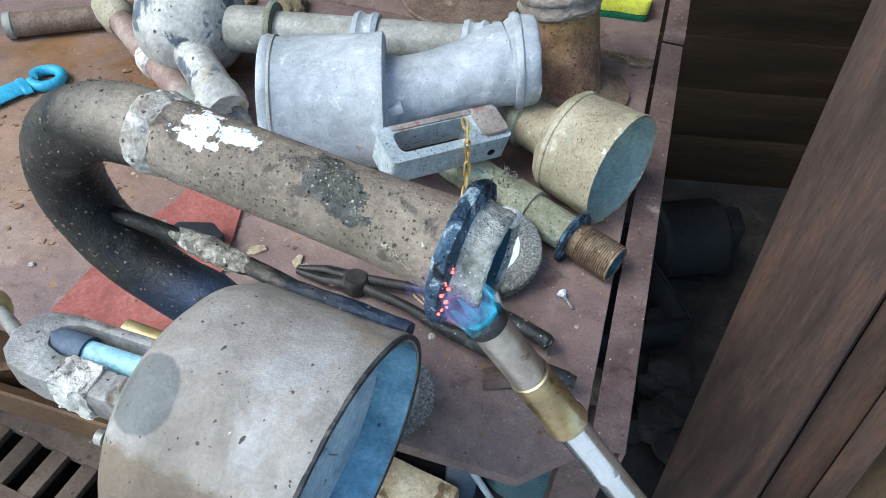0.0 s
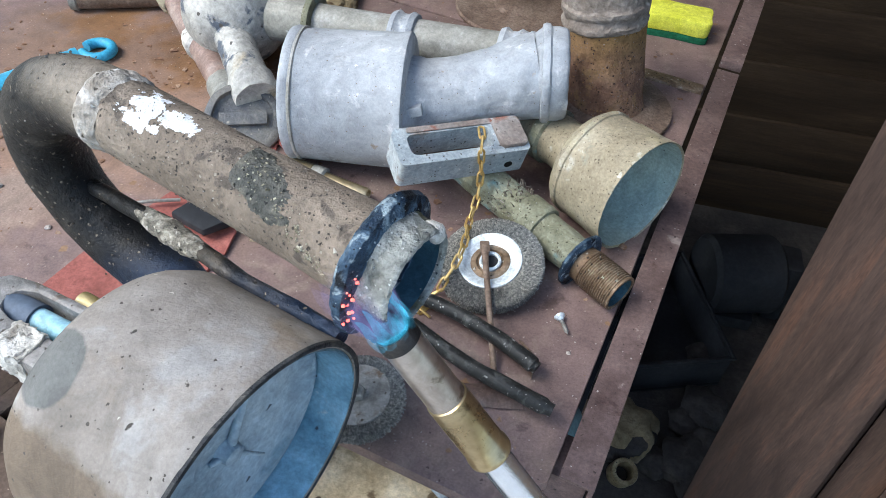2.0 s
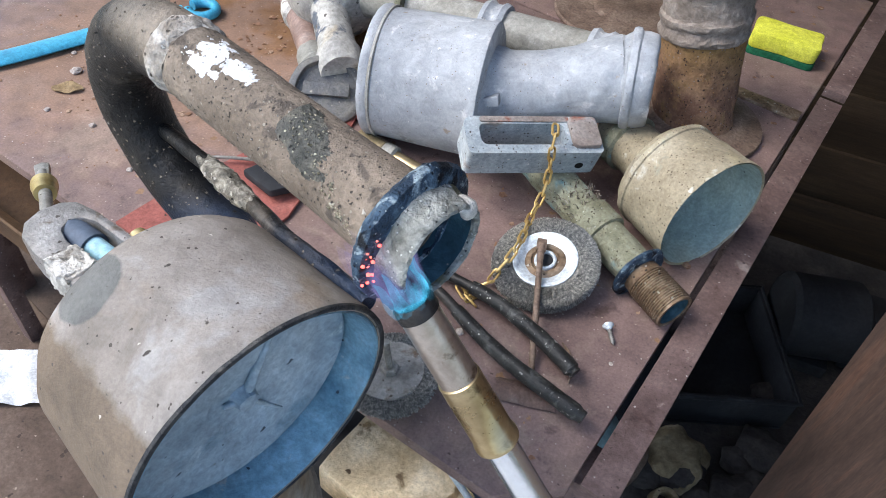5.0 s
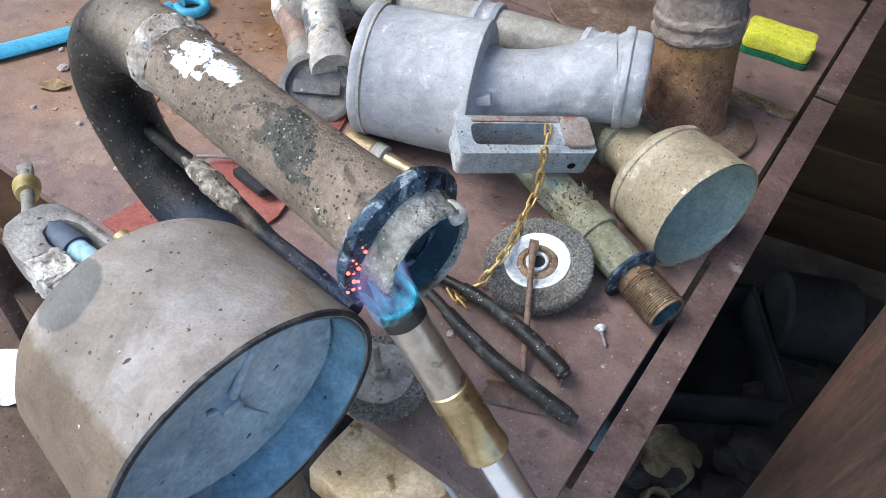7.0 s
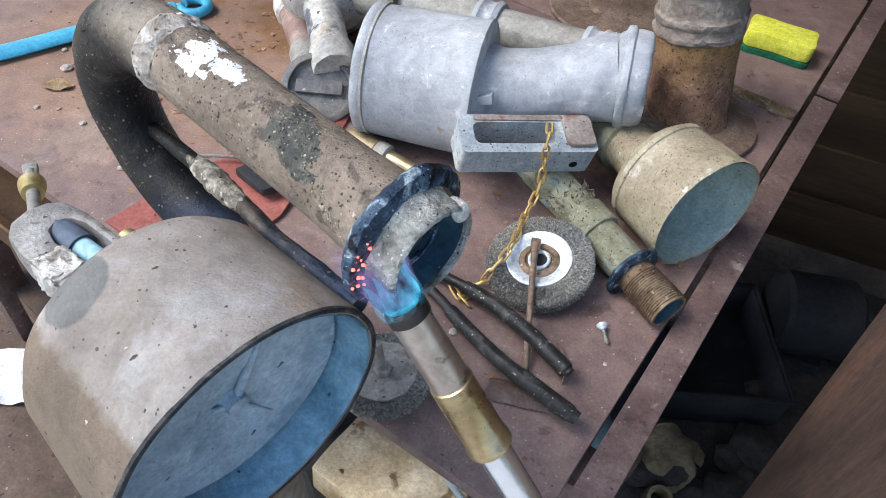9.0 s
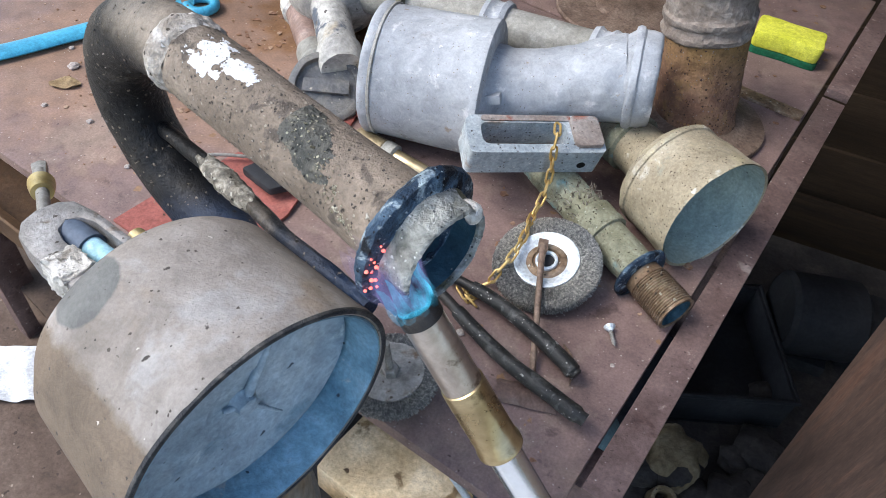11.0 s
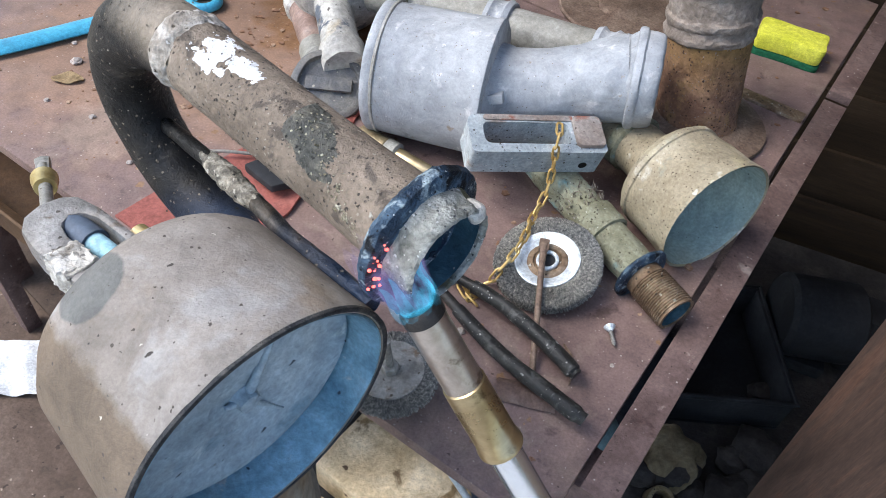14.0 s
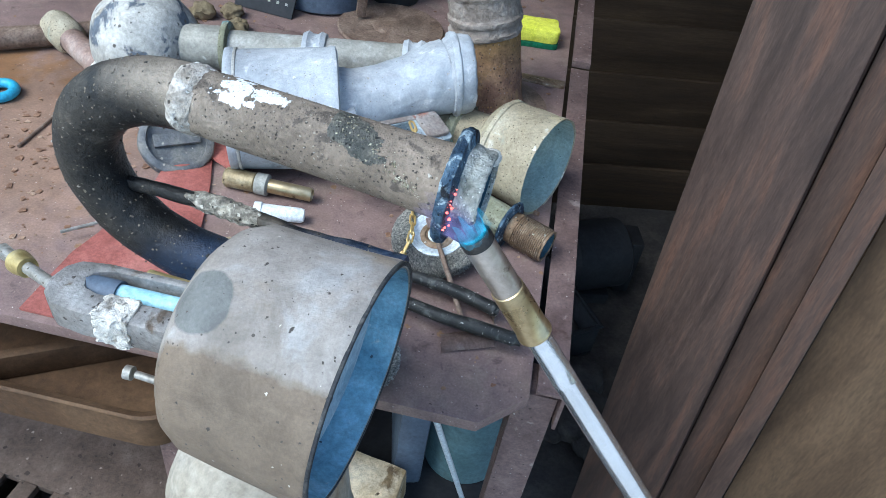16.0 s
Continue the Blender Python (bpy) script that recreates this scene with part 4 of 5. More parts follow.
grate = thing("slotted_plate", (-0.509, 0.478, 0), "dusty brown slotted metal plate on timber blocks below the bench", "grating")
PM = pose(-0.509, 0.478, 0, 0, 0, -19.4)
PT, LN = 0.0546, 0.0727
for k in range(-3, 6):
    part("bar", block(PT * (k + 0.25), PT * (k + 0.75), -LN / 2, LN / 2, 0.285, 0.30, PM, 0.002), M["slat"], grate)
part("plate", block(-0.9, 0.55, -0.75, -LN / 2, 0.285, 0.30, PM, 0.002), M["slat"], grate)
part("plate", block(-0.9, 0.55, LN / 2, 0.20, 0.285, 0.30, PM, 0.002), M["slat"], grate)
part("plate", block(-0.9, PT * -2.75, -LN / 2, LN / 2, 0.285, 0.30, PM, 0.002), M["slat"], grate)
for x in (-0.6, -0.2, 0.2):
    part("timber_block", block(x - 0.04, x + 0.04, -0.6, 0.15, 0, 0.285, PM, 0.004), M["floor"], grate)
solo("lower_shelf_board", block(-0.36, 0.0, 0.02, 0.56, 0.40, 0.42, BENCH, 0.002), M["darkbox"], BENCH @ V((-0.4, 0.3, 0.40)), "dark timber board under the bench", "shelf", kind="structure")
part("bracket", block(-0.08, -0.04, 0.10, 0.55, 0.38, 0.40, BENCH), M["rust_edge"], bench)
part("bracket", block(-0.36, -0.32, 0.07, 0.55, 0.38, 0.40, BENCH), M["rust_edge"], bench)


for ol, seed in (([(-0.125, 0.389), (-0.097, 0.499), (0.068, 0.434), (0.031, 0.346)], 2.0), ([(-0.167, 0.309), (-0.137, 0.358), (-0.045, 0.356), (-0.052, 0.297)], 5.0)):
    bm = slab(ol, 0.42, 0.475, None, 0.004)
    bmesh.ops.triangulate(bm, faces=[f for f in bm.faces if len(f.verts) > 4])
    bmesh.ops.subdivide_edges(bm, edges=[e for e in bm.edges if e.calc_length() > 0.03], cuts=6, use_grid_fill=True)
    for w in bm.verts:
        w.co += noise.noise_vector(w.co * 22 + V((seed, 0, 0))) * 0.004
    solo("stone_slab", bm, M["sandstone"], (ol[0][0], ol[0][1], 0.42), "pale stained sandstone slab on the shelf below the bench", "stone", "stone slabs")
jug = thing("plastic_drum", (0.150, 0.50, 0.42), "dull teal-grey plastic container under the bench", "container")
part("body", lathe((0.150, 0.50, 0.42), (0, 0, 1), [(0, 0), (0, 0.050), (0.006, 0.056), (0.12, 0.056), (0.17, 0.050), (0.20, 0.028), (0.215, 0.022), (0.215, 0)], 40), M["teal"], jug)
part("cap", lathe((0.150, 0.50, 0.634), (0, 0, 1), [(0, 0), (0, 0.025), (0.022, 0.024), (0.024, 0)], 24), M["slate"], jug)
solo("rubber_block", block(0.048, 0.088, 0.445, 0.56, 0.42, 0.70, None, 0.008), M["slate"], (0.068, 0.5, 0.42), "blue-grey rubber block under the bench", "block")
solo("steel_rod", tube([(0.156, 0.381, 0.4225), (0.061, 0.298, 0.786)], 0.0030, 10), M["brightrod"], (0.156, 0.381, 0.42), "bright pale steel rod leaning under the bench", "rod")

# scrap on the floor beside the bench
solo("sandstone_lump", rock((0.364, 0.875, 0), 0.064, 5.0, 0.6), M["stone"], (0.364, 0.875, 0), "rough yellow-brown stone on the shed floor", "stone")
ring_ = thing("brass_ring", (0.362, 0.785, 0), "dull brass pipe ring lying on the floor", "pipe ring")
part("ring", lathe((0.362, 0.785, 0), (0.10, -0.30, 1), [(0, 0.019), (0.002, 0.026), (0.036, 0.027), (0.041, 0.025), (0.041, 0.018), (0.036, 0.016), (0.004, 0.016)], 36, 0.0006, 1, True), M["oldbrass"], ring_)
solo("iron_elbow", tube(spline([(0.27, 0.79, 0.03), (0.29, 0.845, 0.035), (0.275, 0.90, 0.03)], 8), 0.028, 20, True, 0.002), M["rustrod"], (0.28, 0.84, 0), "rusty iron elbow lying on the floor", "pipe fitting")
crate = thing("plastic_crate", (0.42, 1.16, 0), "dark grey plastic crate on the shed floor", "crate")
CM = pose(0.40, 1.15, 0, 0, 0, 20)
part("base", block(-0.12, 0.12, -0.15, 0.15, 0, 0.01, CM, 0.003), M["darkbox"], crate)
for b in ((-0.12, 0.12, -0.15, -0.142), (-0.12, 0.12, 0.142, 0.15), (-0.12, -0.112, -0.142, 0.142), (0.112, 0.12, -0.142, 0.142)):
    part("side", block(*b, 0.01, 0.10, CM, 0.002), M["darkbox"], crate)
part("rim", tube([CM @ V(p) for p in ((-0.122, -0.152, 0.1), (0.122, -0.152, 0.1), (0.122, 0.152, 0.1), (-0.122, 0.152, 0.1), (-0.122, -0.15, 0.1))], 0.005, 8), M["darkbox"], crate)
motor = thing("dark_motor", (0.56, 1.28, 0), "dark grey ribbed motor housing on the shed floor", "motor")
part("housing", lathe((0.50, 1.26, 0.12), (1, 0.25, 0), [(0, 0), (0, 0.08), (0.01, 0.09), (0.15, 0.09), (0.16, 0.08), (0.16, 0)], 40, 0.001), M["darkbox"], motor)
part("foot", block(0.50, 0.64, 1.22, 1.34, 0, 0.035, None, 0.005), M["darkbox"], motor)
part("side_cover", block(0.665, 0.71, 1.27, 1.35, 0, 0.17, None, 0.008), M["darkbox"], motor)
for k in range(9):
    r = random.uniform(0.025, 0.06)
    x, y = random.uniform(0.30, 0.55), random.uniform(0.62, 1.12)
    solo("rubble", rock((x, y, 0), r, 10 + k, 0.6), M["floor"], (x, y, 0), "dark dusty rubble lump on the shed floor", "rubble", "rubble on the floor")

# ---- large fittings on the bench ----
sil = thing("galvanised_trap", (-0.06, 0.665, T), "pale silver galvanised drum trap with a waisted neck on the bench", "plumbing trap")
SA, SX = V((-0.171, 0.650, 0.8685)), V((0.990, 0.105, 0.040)).normalized()
NA = SA + SX * 0.119
NX = (V((0.0975, 0.699, 0.918)) - NA).normalized()
CAPX = Matrix.Rotation(radians(12), 3, V((-0.06, 0.82, -0.57))) @ NX   # the cap sits askew on the neck
part("drum", lathe(SA, SX, [(0.004, 0), (0.004, 0.060), (0.0, 0.064), (-0.001, 0.068), (0.003, 0.0695), (0.008, 0.0685), (0.010, 0.0675), (0.06, 0.0685), (0.112, 0.0700), (0.115, 0.0715), (0.120, 0.0710), (0.122, 0.067), (0.122, 0)], 96, 0.0012, 11), M["silver"], sil)
part("seam_ring", lathe(SA, SX, [(0.0085, 0.0680), (0.0095, 0.0692), (0.0115, 0.0692), (0.0125, 0.0680)], 96, 0.0006, 15), M["greypipe"], sil, "dark seam of the lid")
prof = [(-0.004, 0.066), (0.002, 0.060), (0.008, 0.0525), (0.016, 0.0455), (0.028, 0.0405), (0.042, 0.0375), (0.060, 0.0360), (0.080, 0.0365), (0.104, 0.0395), (0.124, 0.0430), (0.138, 0.0440)]
part("neck", roughen(roughen(lathe(NA, NX, dense(prof, 0.003), 110, 0.0012, 12), 0.0012, 45), 0.0004, 160), M["silver"], sil)
part("end_cap", roughen(lathe(NA + NX * 0.144 - CAPX * 0.136, CAPX, dense([(0.124, 0.040), (0.131, 0.0445), (0.132, 0.0485), (0.135, 0.0500), (0.139, 0.0495), (0.141, 0.0472), (0.148, 0.0468), (0.155, 0.0450), (0.1575, 0.0425), (0.158, 0.038), (0.156, 0.0)], 0.003), 110, 0.0010, 13), 0.0007, 90), M["silver"], sil, "ridged silver end cap")
part("nub", block(-0.007, 0.009, -0.005, 0.005, -0.006, 0.008, frame_at(NA + NX * 0.012 + V((0.004, -0.044, 0.018)), NX, (0, -1, 0.2)), 0.002), M["silver"], sil)

br = thing("cast_bracket", (0.02, 0.60, T + 0.03), "grey-blue cast metal bracket with a long slot under the silver neck", "bracket")
BM = frame_at((-0.033, 0.549, 0.870), (0.84, 0.54, -0.075), (0.10, -0.22, 1))
L_, W_, H_ = 0.135, 0.044, 0.032


def ring_of(x0, x1, y0, y1, radii, n=5):
    """A box outline with a radius of its own at each corner."""
    out = []
    for (cx, cy, a0), r in zip(((x1, y1, 0), (x0, y1, 90), (x0, y0, 180), (x1, y0, 270)), radii):
        mx, my = cx + (-r if cx == x1 else r), cy + (-r if cy == y1 else r)
        out += [(mx + r * math.cos(radians(a0 + 90 * k / n)), my + r * math.sin(radians(a0 + 90 * k / n))) for k in range(n + 1)]
    return out


o_out = ring_of(0, L_, 0, W_, (0.005, 0.010, 0.006, 0.006))
slot = ring_of(0.014, 0.100, 0.010, W_ - 0.009, (0.006, 0.007, 0.007, 0.006))
bm = bmesh.new()
lay = [[bm.verts.new(BM @ V((x, y, z))) for x, y in ol] for ol, z in ((o_out, -H_ / 2), (o_out, H_ / 2), (slot, H_ / 2), (slot, -H_ / 2))]
for p, q in zip(lay, lay[1:] + lay[:1]):
    for k in range(len(p)):
        bm.faces.new((p[k], p[(k + 1) % len(p)], q[(k + 1) % len(p)], q[k]))
bmesh.ops.bevel(bm, geom=[e for e in bm.edges if e.calc_face_angle(0) > 0.9], offset=0.0018, segments=3, affect="EDGES")
part("body", bm, M["handle_grey"], br, "chipped blue-grey painted body")
part("raised_block", roughen(slab(ring_of(0.104, L_ - 0.002, 0.005, W_ - 0.003, (0.005, 0.006, 0.006, 0.005)), H_ / 2 - 0.001, H_ / 2 + 0.005, BM, 0.002), 0.0004, 120), M["handle_top"], br, "red-brown dusty end block")
part("top_strip", slab(ring_of(0.016, 0.106, W_ - 0.0075, W_ - 0.0010, (0.002, 0.003, 0.002, 0.002)), H_ / 2 + 0.0002, H_ / 2 + 0.0016, BM, 0.0005), M["handle_top"], br, "red-brown worn top edge")
# a solid black plug paints the shade of the pin hole
part("pin_hole", tube([BM @ V((L_ - 0.020, -0.0006, -0.004)), BM @ V((L_ - 0.020, 0.004, -0.004))], 0.0042, 18), M["hole"], br, "black plug painting the shade in a drilled hole")

cup = thing("brass_cup_fitting", (0.17, 0.62, T), "limescaled green-yellow brass cup fitting lying on the bench", "pipe fitting")
CC, CX = V((0.1955, 0.598, 0.8585)), V((0.769, -0.637, 0.047)).normalized()
prof = [(0, 0.0595), (-0.003, 0.0600), (-0.010, 0.0590), (-0.050, 0.0565), (-0.060, 0.0560), (-0.061, 0.0575), (-0.066, 0.0574), (-0.068, 0.0550), (-0.074, 0.0510), (-0.079, 0.0435), (-0.083, 0.035), (-0.087, 0.0285), (-0.087, 0.027), (-0.082, 0.034), (-0.073, 0.0485), (-0.060, 0.0550), (-0.002, 0.0583)]
part("bowl", roughen(lathe(CC, CX, dense(prof, 0.004), 120, 0.0010, 21, True), 0.0004, 120), M["brassgreen"], cup)
part("inner_face", lathe(CC, CX, [(-0.0012, 0.0575), (-0.003, 0.0562), (-0.056, 0.0528), (-0.068, 0.045), (-0.076, 0.032), (-0.079, 0.0)], 80, 0.0003, 22), M["cupinside"], cup, "blue-grey scaled inside")
part("neck", lathe(CC, CX, [(-0.084, 0.032), (-0.092, 0.0280), (-0.105, 0.0270), (-0.120, 0.0265), (-0.150, 0.026), (-0.150, 0)], 48, 0.0012, 23), M["brassgreen"], cup)
part("collar", lathe(CC, CX, [(-0.118, 0.027), (-0.120, 0.031), (-0.130, 0.031), (-0.132, 0.027)], 40, 0.0012, 24), M["patina"], cup)

tp = thing("threaded_spigot", (0.12, 0.56, T), "green brass pipe with a flange ring and brown screw thread", "pipe fitting")
TX = V((0.79, -0.61, -0.035)).normalized()
TE = V((0.188, 0.503, 0.8205))
part("pipe", roughen(lathe(TE, TX, dense([(-0.215, 0), (-0.215, 0.0185), (-0.212, 0.020), (-0.11, 0.0195), (-0.055, 0.0185)], 0.003), 64, 0.0012, 31), 0.0006, 130), M["patina"], tp)
part("coupling", lathe(TE, TX, [(-0.128, 0.0195), (-0.127, 0.0225), (-0.120, 0.0232), (-0.112, 0.0225), (-0.108, 0.0232), (-0.100, 0.0225), (-0.099, 0.0195)], 48, 0.0008, 32), M["patina"], tp)
part("flange_ring", lathe(TE, TX, [(-0.054, 0.018), (-0.053, 0.0265), (-0.0515, 0.0285), (-0.049, 0.0285), (-0.0475, 0.0265), (-0.047, 0.018)], 56, 0.0008, 33), M["soot"], tp, "dark blue flange ring")
prof = [(-0.047, 0.0178), (-0.040, 0.0182)]
s = -0.0385
while s < -0.002:
    prof += [(s, 0.0192), (s + 0.0006, 0.0193), (s + 0.0012, 0.0180), (s + 0.0015, 0.0180)]
    s += 0.0023
prof += [(0, 0.0186), (0, 0.0158), (-0.03, 0.0155), (-0.03, 0)]
part("thread", lathe(TE, TX, prof, 56, 0.0003, 34), M["thread"], tp, "brown rusty screw thread")
fray = []
for k in range(170):
    t_ = gr_.uniform(0, 2 * math.pi)
    _, bu, bv = basis(TX)
    d = bu * math.cos(t_) + bv * math.sin(t_)
    p0 = TE + TX * gr_.gauss(-0.140, 0.012) + d * 0.0195
    fray.append([p0, p0 + d * gr_.uniform(0.001, 0.006) + TX * gr_.gauss(0, 0.004) + V((0, 0, gr_.uniform(0, 0.004)))])
bm = bmesh.new()
for q in fray:
    tube([q[0], q[0].lerp(q[1], 0.5) + V((0, 0, 0.001)), q[1]], lambda t: 0.0006 * (1 - 0.7 * t), 4, True, bm=bm)
tagged(part("frayed_packing", bm, M["crumb"], tp, "frayed grey packing fibres"), kind="stuff")
part("bore", lathe(TE, TX, [(-0.001, 0.0157), (-0.028, 0.0153), (-0.029, 0)], 36), M["lining"], tp, "blue-green bore")

rc = thing("rusty_column", (0.157, 0.825, T), "flaking rusty iron column standing on a round foot", "iron pipe")
RC, RX = V((0.157, 0.825, T)), V((-0.20, 0.11, 1)).normalized()
part("foot", lathe(RC, (0, 0, 1), [(0, 0), (0, 0.080), (0.003, 0.082), (0.007, 0.081), (0.010, 0.060), (0.014, 0.050), (0.014, 0)], 72, 0.0012, 41), M["rustrod"], rc, "brown rusty round foot")
part("column", roughen(lathe(RC, RX, dense([(-0.001, 0.049), (0.006, 0.048), (0.02, 0.0465), (0.08, 0.046), (0.115, 0.0465)], 0.003), 110, 0.0018, 42), 0.0009, 170), M["rustcyl"], rc, "flaking orange-brown rust")
part("cap", roughen(lathe(RC, RX, dense([(0.108, 0.0465), (0.110, 0.0490), (0.115, 0.0495), (0.118, 0.0475), (0.124, 0.0475), (0.127, 0.0500), (0.133, 0.0505), (0.136, 0.0480), (0.160, 0.0485), (0.164, 0.0515), (0.174, 0.0515), (0.178, 0.048), (0.215, 0.047), (0.220, 0.040), (0.220, 0)], 0.003), 110, 0.0022, 43), 0.0009, 120), M["greycap"], rc, "grey scaly cap")

# ball fitting with the long grey pipe behind the silver trap
bf = thing("ball_fitting", (-0.29, 0.79, T), "white and dark mottled bulbous brass elbow with long pipes", "pipe fitting")
bm = bmesh.new()
bmesh.ops.create_uvsphere(bm, u_segments=40, v_segments=24, radius=0.066)
for w in bm.verts:
    w.co *= 1 + 0.05 * noise.noise(w.co * 30)
bmesh.ops.translate(bm, verts=bm.verts, vec=V((-0.300, 0.800, T + 0.066)))
part("ball", bm, M["ballmetal"], bf)
BP0, BP1 = V((-0.250, 0.785, 0.872)), V((0.062, 0.764, 0.886))
BX = (BP1 - BP0).normalized()
part("stub", lathe(BP0, BX, [(0, 0.024), (0.004, 0.027), (0.050, 0.027), (0.052, 0.022)], 40, 0.001), M["greypipe"], bf)
part("stub_flange", lathe(BP0, BX, [(0.050, 0.02), (0.051, 0.033), (0.055, 0.034), (0.058, 0.033), (0.060, 0.02)], 48, 0.0008), M["patina"], bf, "blue-green flange")
part("long_pipe", lathe(BP0, BX, [(0.055, 0.0235), (0.15, 0.0235), (0.313, 0.0235)], 48, 0.0006), M["greypipe"], bf)
for s in (0.165, 0.290):
    part("nut", lathe(BP0, BX, [(s - 0.015, 0.023), (s - 0.014, 0.028), (s - 0.008, 0.030), (s - 0.003, 0.0265), (s + 0.003, 0.0265), (s + 0.008, 0.030), (s + 0.014, 0.028), (s + 0.015, 0.023)], 48, 0.0008), M["silver"], bf)
part("pipe_end", lathe(BP0, BX, [(0.306, 0.0235), (0.308, 0.029), (0.340, 0.0285), (0.346, 0.026), (0.346, 0)], 48, 0.0008), M["silver"], bf)
EP = [V((-0.305, 0.800, 0.862)), V((-0.296, 0.765, 0.862)), V((-0.262, 0.718, 0.850)), V((-0.228, 0.672, 0.838))]
part("branch", tube(spline(EP, 8), 0.022, 28, True, 0.001), M["ballmetal"], bf)
part("branch_collar", lathe(EP[3], EP[3] - EP[2], [(-0.028, 0.022), (-0.026, 0.0255), (-0.006, 0.0262), (0.004, 0.024), (0.004, 0)], 40, 0.001), M["ballmetal"], bf)

un = thing("union_fitting", (-0.235, 0.665, T), "grey round union nut with a reddish brass pipe on the bench", "pipe fitting")
part("nut_body", lathe((-0.236, 0.648, 0.8185), (0.25, -0.5, 0.82), [(-0.012, 0.030), (-0.010, 0.040), (0.004, 0.043), (0.010, 0.042), (0.013, 0.038), (0.013, 0.034), (0.006, 0.033), (0.006, 0)], 48, 0.0009, 51), M["unionnut"], un, "dark blue-grey union nut")
part("nut_flat", block(-0.026, 0.026, -0.008, 0.008, -0.002, 0.004, frame_at((-0.234, 0.645, 0.826), (0.8, 0.3, 0.0), (0.25, -0.5, 0.82)), 0.002), M["unionnut"], un)
PK = [V((-0.440, 0.885, 0.826)), V((-0.345, 0.775, 0.826)), V((-0.262, 0.678, 0.824))]
part("brass_pipe", tube(spline(PK, 10), 0.0165, 28, True, 0.0008), M["pinkpipe"], un)
px = (PK[2] - PK[0]).normalized()
part("pipe_collar", lathe(PK[1], px, [(-0.012, 0.016), (-0.011, 0.0205), (0.010, 0.0205), (0.013, 0.016)], 36, 0.0012), M["chalk"], un)
part("pipe_socket", lathe(PK[0], px, [(-0.012, 0), (-0.012, 0.019), (-0.010, 0.0225), (0.030, 0.0225), (0.040, 0.017)], 36, 0.001), M["brassgreen"], un)
part("pipe_sleeve", lathe(PK[2], px, [(-0.035, 0.016), (-0.032, 0.0195), (-0.004, 0.021), (0.0, 0.017)], 36, 0.001), M["greypipe"], un)

# ---- tools ----
def wire_wheel(name, c, axis, R, r_in, w, n, label, seed):
    rnd = random.Random(seed)
    th = thing(name, c, label, "wire wheel", "wire wheels")
    a, u, v = basis(axis)
    c = V(c)
    verts, faces = [], []
    for k in range(n):
        t = rnd.uniform(0, 2 * math.pi)
        rr = R * (rnd.uniform(0.68, 1.02) if rnd.random() < 0.55 else rnd.uniform(0.92, 1.03))
        h = w * 0.5 * math.sqrt(max(0.04, 1 - ((rr / R - 0.62) / 0.43) ** 2))
        s2 = h * rnd.choice((1, 1, 1, -1)) * rnd.uniform(0.8, 1.05) if rnd.random() < 0.65 else rnd.uniform(-h, h)
        s = s2 * 0.45
        t2 = t + rnd.uniform(-0.09, 0.09)
        p0 = c + a * s + (u * math.cos(t) + v * math.sin(t)) * r_in
        p1 = c + a * s2 * 0.85 + (u * math.cos((t + t2) / 2 + 0.02) + v * math.sin((t + t2) / 2 + 0.02)) * (r_in + rr) / 2
        p2 = c + a * (s2 + rnd.uniform(0, 0.0022) * (1 if s2 > 0 else -1)) + (u * math.cos(t2) + v * math.sin(t2)) * rr
        d = rnd.uniform(0.00020, 0.00032)
        side = (p2 - p0).cross(a).normalized() * d
        up_ = a * d
        b0 = len(verts)
        verts += [p + o for p in (p0, p1, p2) for o in (side, up_, -side - up_)]
        faces += [(b0 + 3 * i + j, b0 + 3 * i + (j + 1) % 3, b0 + 3 * i + 3 + (j + 1) % 3, b0 + 3 * i + 3 + j) for i in (0, 1) for j in range(3)] + [(b0 + 6, b0 + 7, b0 + 8)]
    me = bpy.data.meshes.new("tmp")
    me.from_pydata(verts, [], faces)
    bm = bmesh.new()
    bm.from_mesh(me)
    bpy.data.meshes.remove(me)
    tagged(part("bristles", bm, M["wire"], th, "crimped steel wire bristles"), kind="stuff")
    # solid dark filler paints the shade deep between the bristles
    part("bristle_core", lathe(c, axis, [(-w * 0.2, r_in * 0.8), (-w * 0.26, R * 0.74), (0, R * 0.78), (w * 0.26, R * 0.74), (w * 0.2, r_in * 0.8)], 72, 0.0012, seed), M["wire_shade"], th)
    return th, a, u, v, c


W1 = V((0.0672, 0.508, 0.8195))
th, a, u, v, c = wire_wheel("wire_wheel", W1, (-0.16, -0.22, 0.96), 0.0490, 0.026, 0.020, 15000, "grey steel wire wheel with a bright zinc hub on the bench", 5)
part("hub_disc", lathe(c, a, [(0.0075, 0.0300), (0.0095, 0.0298), (0.0098, 0.0285), (0.0082, 0.024), (0.0056, 0.0185), (0.0046, 0.0165), (0.0046, 0.0)], 72), M["zinc"], th, "zinc hub disc, sky reflection in its pale colour")
part("hub_disc", lathe(c, a, [(-0.007, 0.029), (-0.0086, 0.0288), (-0.0080, 0.0), ], 48), M["zinc"], th)
part("hub_nut", lathe(c, a, [(0.0054, 0.0188), (0.0062, 0.0180), (0.0072, 0.0150), (0.0074, 0.0130), (0.0054, 0.0118), (0.0052, 0.0)], 40, 0.0006), M["thread"], th, "rusty hub nut")
part("hub_ring", lathe(c, a, [(0.005, 0.0105), (0.0078, 0.0102), (0.0086, 0.0088), (0.0078, 0.0074), (0.005, 0.0072)], 40), M["zinc"], th)
# flat dark disc: the bore's shade as colour, the hub is closed
part("bore", lathe(c, a, [(0.0054, 0.0072), (0.0056, 0.0)], 24), M["darkbox"], th, "dark disc painting the shade in the bore")

